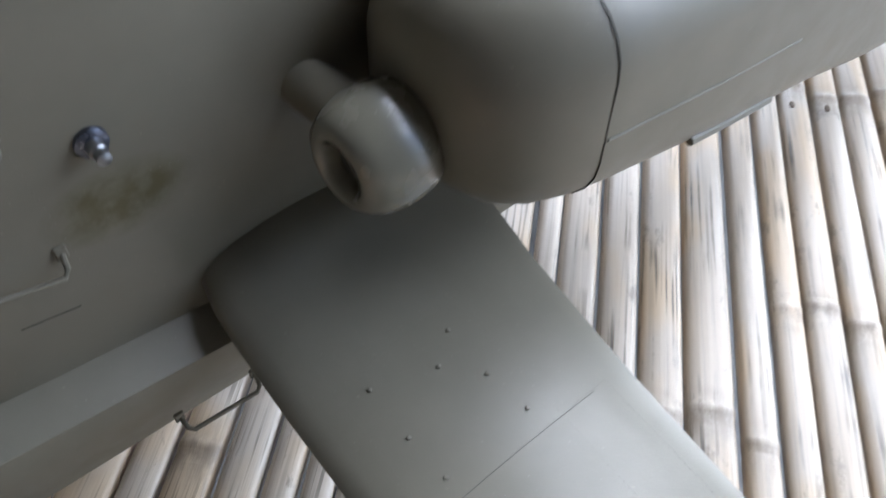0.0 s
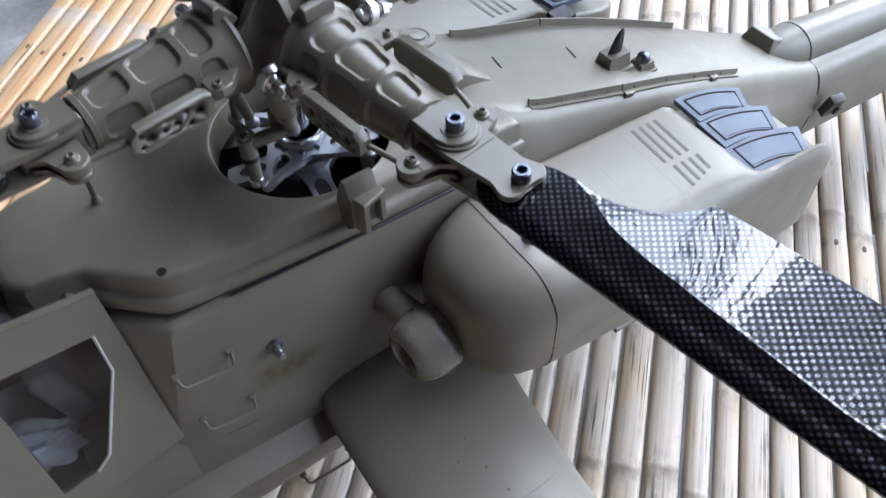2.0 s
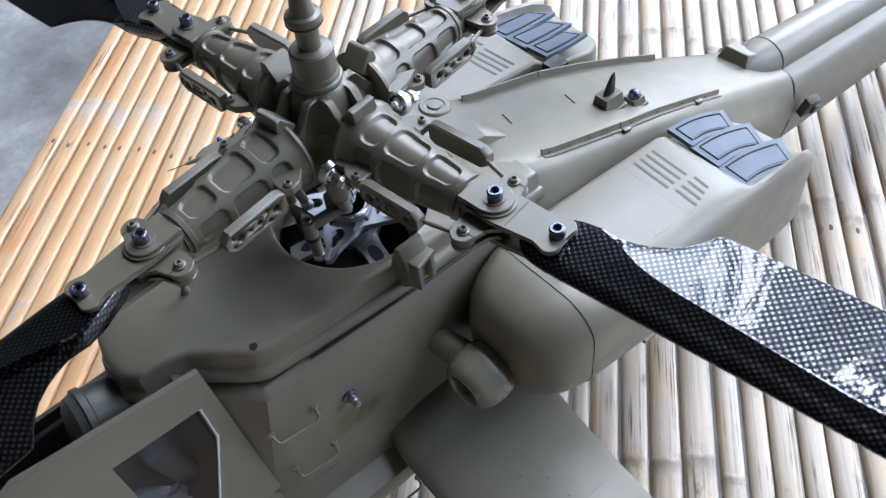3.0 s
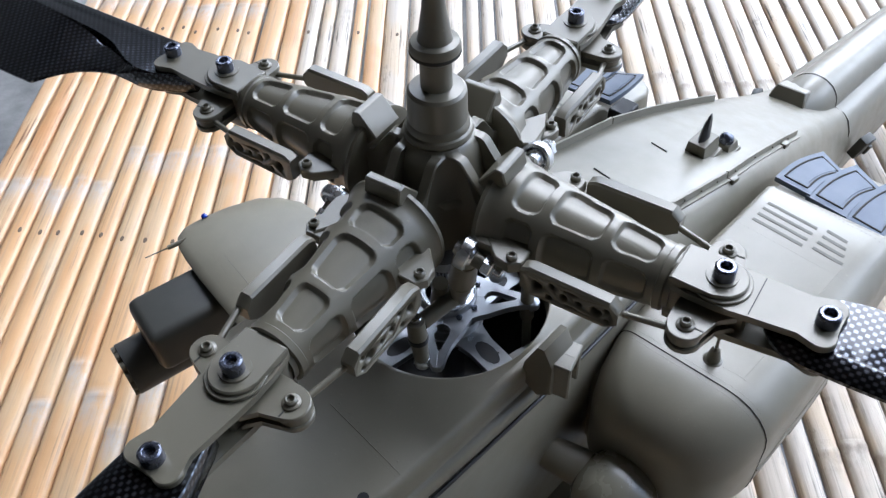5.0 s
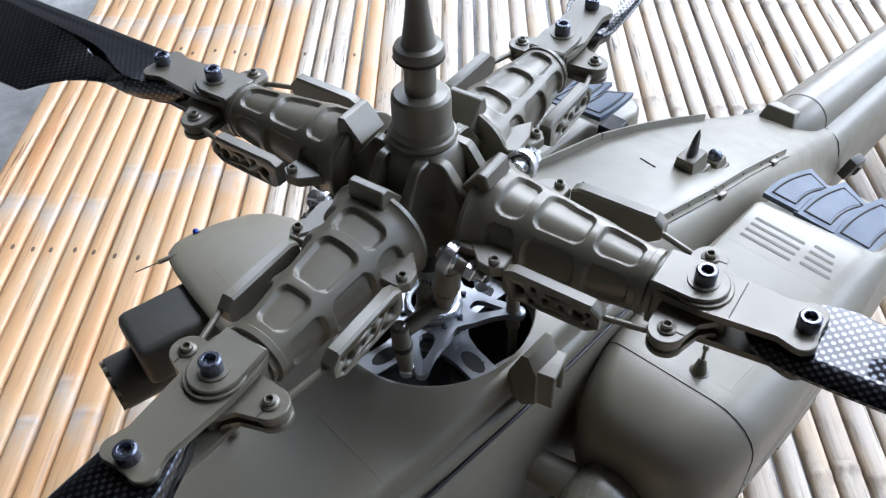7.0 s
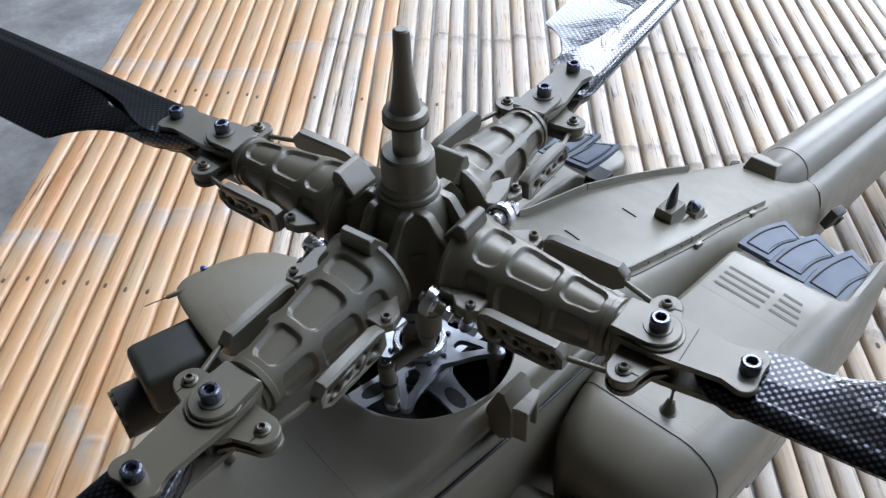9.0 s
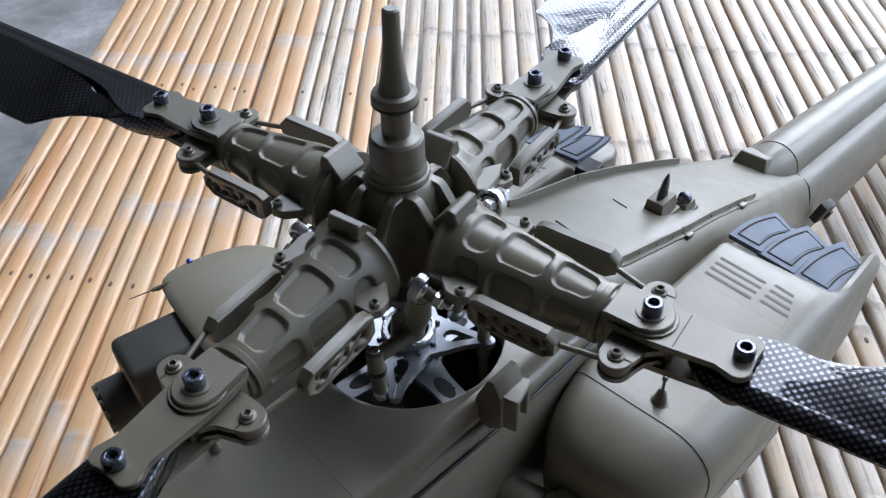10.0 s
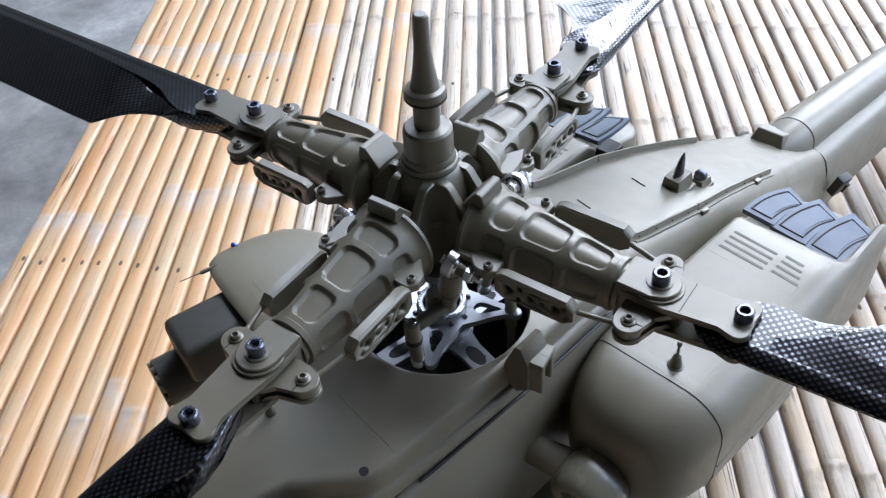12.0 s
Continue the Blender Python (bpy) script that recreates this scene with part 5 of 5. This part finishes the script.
HORN_AT = {-81.9: (2.5, -0.6, 2.2), 8.6: (1.3, -2.6, 6.5), 97.0: (0.6, -0.8, 2.0), 188.6: (1.8, -3.0, 3.4)}
for sleeve, (angle, cone, lag, droop) in zip(GRIPS, ((-81.9, 0.5, 0.3, -2.0), (8.6, -1.2, 3.0, 0.8), (97.0, 0, 0.6, 1.0), (188.6, 0.6, -1.8, 1.2))):
    m = mpose(0, 0, HUBZ, 0, 0, angle) @ mpose(0, 0, 0, 0, -cone, 0)
    grip = put("blade_grip", sleeve, heli, m, "tapered olive blade grip with milled pockets")
    put("lag_bolt", BIG_BOLT, grip, mpose(98, 0, 9.4), "dark socket-head bolt")
    put("flap_stop", STOP, grip)
    horn = put("pitch_horn", HORN, grip, mpose(*HORN_AT[angle]))
    put("ball_joint", BALL, grip, mpose(*HORN_AT[angle]), "bright steel ball joint")
    for s, (bar, pushing) in zip((-1, 1), DAMPERS):
        put("damper_bar", bar, grip, mpose(0, 3, -1) if angle == 188.6 and s < 0 else None)
        put("push_rod", pushing, grip)
        put("flange_screw", SMALL_BOLT, grip, mpose(40.7, s * 20.4, 3.6))
    lagged = m @ mpose(98, 0, 0, 0, droop, lag)
    link = put("blade_link", LINK, heli, lagged, "olive forked link plate")
    put("blade_bolt", BIG_BOLT, link, mpose(29.5, 0, 6.2), "dark socket-head bolt")
    for z in (5.25, -5.25):
        put("link_plate", LINK_PLATE, link, mpose(0, 0, z))
    if angle == -81.9:
        put("crease", CREASE, link, mpose(0, 0, 5.25))
    for s, ear, slit in zip((-1, 1), EARS, SLITS):
        clamp = put("ear", ear, link)
        put("clamp_slit", slit, clamp)
        put("ear_screw", SMALL_BOLT, link, mpose(-3.5, s * 16, 2.6))
    put("rotor_blade", BLADE, heli, lagged, "glossy woven carbon-fibre rotor blade")

# ---- swashplate in the shaft well ----
SWZ = 294.0


def star_outline(angles, r0, r1, r2, w):
    """A three-armed plate with scooped sides."""
    out = []
    for a in angles:
        for off, r in ((-45, r0), (-33, r0 + 0.4), (-24, r1), (-15, r1 + 6), (-10, r2 - 5), (-w, r2 - 1.5), (0, r2), (w, r2 - 1.5), (10, r2 - 5), (15, r1 + 6), (24, r1), (33, r0 + 0.4)):
            out.append((r * math.cos(radians(a + off)), r * math.sin(radians(a + off))))
    return out


ARMS = (-55, 35, 125, 215)
bm = bmesh.new()
HOLE_HALF = ((14.4, 0), (15.2, 2.3), (17.0, 3.3), (19.5, 3.0), (23.0, 1.7), (26.0, 0.9), (27.0, 0))
RIM_HALF = ((34.5, 0), (34.2, 1.5), (32.6, 2.5), (28.0, 3.1), (24.0, 4.5), (20.0, 6.4), (16.6, 8.2), (13.6, 9.3))
for a in ARMS:
    half = [(9.0, 0)] + list(HOLE_HALF) + list(RIM_HALF) + [(10.6, 10.6)]
    here, there = Matrix.Rotation(radians(a), 2), Matrix.Rotation(radians(a + 90), 2)
    outline = [here @ Vector(p) for p in half] + [there @ Vector((u, -v)) for u, v in half[-2::-1]]
    outline += [here @ Vector((9 * math.cos(radians(d)), 9 * math.sin(radians(d)))) for d in (72, 54, 36, 18)]
    plate(bm, outline, SWZ - 5.2, SWZ - 2.2, None, 0.12)
lathe(bm, [(11.0, SWZ - 9), (11.4, SWZ - 8), (11.4, SWZ - 1), (10.8, SWZ + 0.2), (10.2, SWZ + 1), (8.6, SWZ + 1), (8.2, SWZ + 0.4), (8.0, SWZ - 9)], None, 40)
swash = part("swashplate", bm, SILVER, heli, "bright machined swashplate", 35)
bm = bmesh.new()
lathe(bm, [(10.9, SWZ + 0.2), (10.9, SWZ + 1.1), (10.3, SWZ + 1.5), (9.6, SWZ + 1.4), (9.2, SWZ + 0.6), (9.2, SWZ + 0.2)], None, 40)
part("bearing_ring", bm, STEEL, swash, "bright steel bearing ring")
bm = bmesh.new()
lathe(bm, [(8.4, SWZ - 0.4), (7.8, SWZ + 0.2), (6.2, SWZ), (5.2, SWZ - 1.5)], None, 32)
part("bearing", bm, BLACK, swash)
bm = bmesh.new()
for a in ARMS:
    for d in (-28, 28):
        lathe(bm, [(1.2, 0), (1.2, 0.8), (0.2, 1.1)], shift(12.6 * math.cos(radians(a + d)), 12.6 * math.sin(radians(a + d)), SWZ - 2.2), 8)
part("swash_screw", bm, BOLT, swash)
bm = bmesh.new()
plate(bm, star_outline([a - 45 for a in ARMS], 13.5, 15.0, 36, 9), SWZ - 18, SWZ - 15, None, 0.5)
lathe(bm, [(13, SWZ - 20), (13, SWZ - 10), (9, SWZ - 9)], None, 32)
part("lower_plate", bm, GREY_METAL, swash, "grey metal lower swashplate")
# flat black ellipses on the plate paint the dark of its cutouts
for a in ARMS:
    bm = bmesh.new()
    plate(bm, arc(0, 0, 3.2, 0, 330, 11), -0.6, 0.06, shift(0, 0, SWZ - 15, 0, 0, a - 45) @ shift(24, 0, 0) @ Matrix.Diagonal((2.0, 1, 1, 1)), 0)
    part("painted_cutout", bm, BLACK, swash)
for angle in ARM_ANGLES:
    c, s = math.cos(radians(angle)), math.sin(radians(angle))
    u, v, w = (p + q for p, q in zip((22.8, -21.4, -4), HORN_AT[angle]))
    top = Vector((u * c - v * s, u * s + v * c, HUBZ + w))
    down = Vector((-9.0, -14.5, SWZ + 16)) if angle == -81.9 else Vector((top.x * 0.58, top.y * 0.58, SWZ + 4))
    bm = bmesh.new()
    thick = 1.25 if angle == -81.9 else 1.0
    for f0, f1, r0, r1 in ((0, 0.10, 2.4, 3.0), (0.10, 0.52, 3.3, 4.0), (0.52, 0.60, 4.0, 3.0), (0.60, 0.70, 1.7 * thick ** 3, 1.7 * thick ** 3), (0.70, 0.95, 2.8, 2.4)):
        rod(bm, top.lerp(down, f0), top.lerp(down, f1), r0 * thick, r1 * thick, 14)
    link = part("pitch_link", bm, OLIVE, heli, "olive pitch link rod")
    bm = bmesh.new()
    lathe(bm, [(1.2, -3.2), (3.0, -1.6), (3.4, 0), (3.0, 1.6), (1.2, 3.2)], Matrix.Translation(down), 14)
    part("ball_end", bm, SILVER, link)
for a in ARMS[:3]:
    c, s = math.cos(radians(a)), math.sin(radians(a))
    bm = bmesh.new()
    rod(bm, (31 * c, 31 * s, SWZ - 40), (31 * c, 31 * s, SWZ - 9), 2.0, 2.0, 10)
    rod(bm, (31 * c, 31 * s, SWZ - 12), (31 * c, 31 * s, SWZ + 7), 2.9, 2.5, 12)
    link = part("servo_link", bm, OLIVE, heli)
    bm = bmesh.new()
    lathe(bm, [(1.0, -3), (2.8, -1.5), (3.1, 0), (2.8, 1.5), (1.0, 3)], shift(33 * c, 33 * s, SWZ - 4.5), 14)
    part("ball_end", bm, SILVER, link)
    bm = bmesh.new()
    lathe(bm, [(1.8, 0), (1.8, 1.6), (0.8, 1.6), (0.7, 0.8)], shift(31 * c, 31 * s, SWZ + 6.5), 10)
    part("link_screw", bm, BOLT, link)
# scissor arm from the front link to a short post on the swashplate
bm = bmesh.new()
rod(bm, (-8.5, -14.3, SWZ + 17.5), (-26.5, -12.6, SWZ + 17), 3.4, 3.0, 16)
scissor = part("scissor_arm", bm, DARK_OLIVE, heli, "thick olive scissor arm")
bm = bmesh.new()
rod(bm, (-28.2, -12.8, SWZ - 6), (-28.6, -12.4, SWZ + 9), 2.6, 3.3, 16)
rod(bm, (-28.6, -12.4, SWZ + 9.5), (-28.8, -12.2, SWZ + 20), 3.6, 3.3, 16)
part("scissor_post", bm, OLIVE, scissor)
bm = bmesh.new()
lathe(bm, [(1.4, -3.4), (3.0, -2.0), (3.6, 0), (3.0, 2.0), (1.4, 3.4)], shift(-28.2, -13.0, SWZ - 4.5), 18)
part("ball_end", bm, CHROME, scissor)
bm = bmesh.new()
lathe(bm, [(3.4, 0), (3.8, 0.4), (3.8, 2.2), (3.5, 2.6)], shift(-28.6, -12.4, SWZ + 8.6), 18)
part("post_collar", bm, BLACK, scissor)
bm = bmesh.new()
lathe(bm, [(2.2, 0), (2.2, 1.6), (1.9, 1.9), (1.1, 1.9), (1.0, 0.9)], shift(-28.8, -12.2, SWZ + 19.8), 14)
part("post_screw", bm, STEEL, scissor)
bm = bmesh.new()
rod(bm, (-12.5, -8.0, SWZ + 11), (-13.6, -10.5, SWZ + 25), 3.3, 2.9, 16)
part("drive_stub", bm, DARK_OLIVE, scissor)

# ---- bench slats, one by one ----
NODES = ((0.33, (0.397, 0.735)), (0.24, (0.437, 0.70)), (0.10, (0.13, 0.44, 0.78)), (-0.155, (0.20, 0.47, 0.78)), (-0.24, (0.010, 0.30, 0.52, 0.742)), (-0.36, (0.094, 0.277, 0.51, 0.732)), (-2.0, (0.094, 0.277, 0.715)))
WIDTHS = (21, 22, 21, 20, 21, 21.5, 20.5, 21, 25, 18.5, 20.5, 27, 24, 19, 17, 21.5, 16.5, 20.5, 28.5, 20, 23, 22, 17, 17, 26, 21, 27, 16, 23, 22, 24, 25.5, 19.5, 19, 21, 20, 22, 21, 22)
bm = bmesh.new()
lathe(bm, [(0.0016, -0.003), (0.0018, 0.0003), (0.0010, 0.0006), (0.0001, 0.0004)], Matrix.Diagonal((1.9, 1, 1, 1)), 8)
NAIL = mesh_of("nail", bm, RUST, 40, 1)
y, k = EDGE, 0
while y > -0.80:
    rng = random.Random(500 + k)
    wide = WIDTHS[k] * 0.001 if k < len(WIDTHS) else rng.uniform(0.019, 0.0235)
    mat = WORN if k < 2 else HONEY if y > 0.205 or 0.10 < y < 0.13 else PALE
    mid = y - wide / 2
    anchors = next(a for low, a in NODES if mid > low)
    me = slat_mesh(700 + k, mat, wide / 2 - 0.0010, [a + rng.uniform(-0.01, 0.01) for a in anchors])
    slat = put("slat", me, bench, pose(0, mid, 0.0006 * rng.uniform(-1, 1), rng.uniform(-2.5, 2.5), 0, rng.uniform(-0.1, 0.1)))
    for row in (-0.35, 0.318, 0.652) if mid > 0.02 else (-0.35, 0.318):
        x = row + 0.1 * (mid - 0.30)
        if rng.random() < 0.25:
            continue
        put("nail", NAIL, slat, pose(x + rng.uniform(-0.006, 0.006), rng.uniform(-0.003, 0.003), 0))
    y -= wide
    k += 1
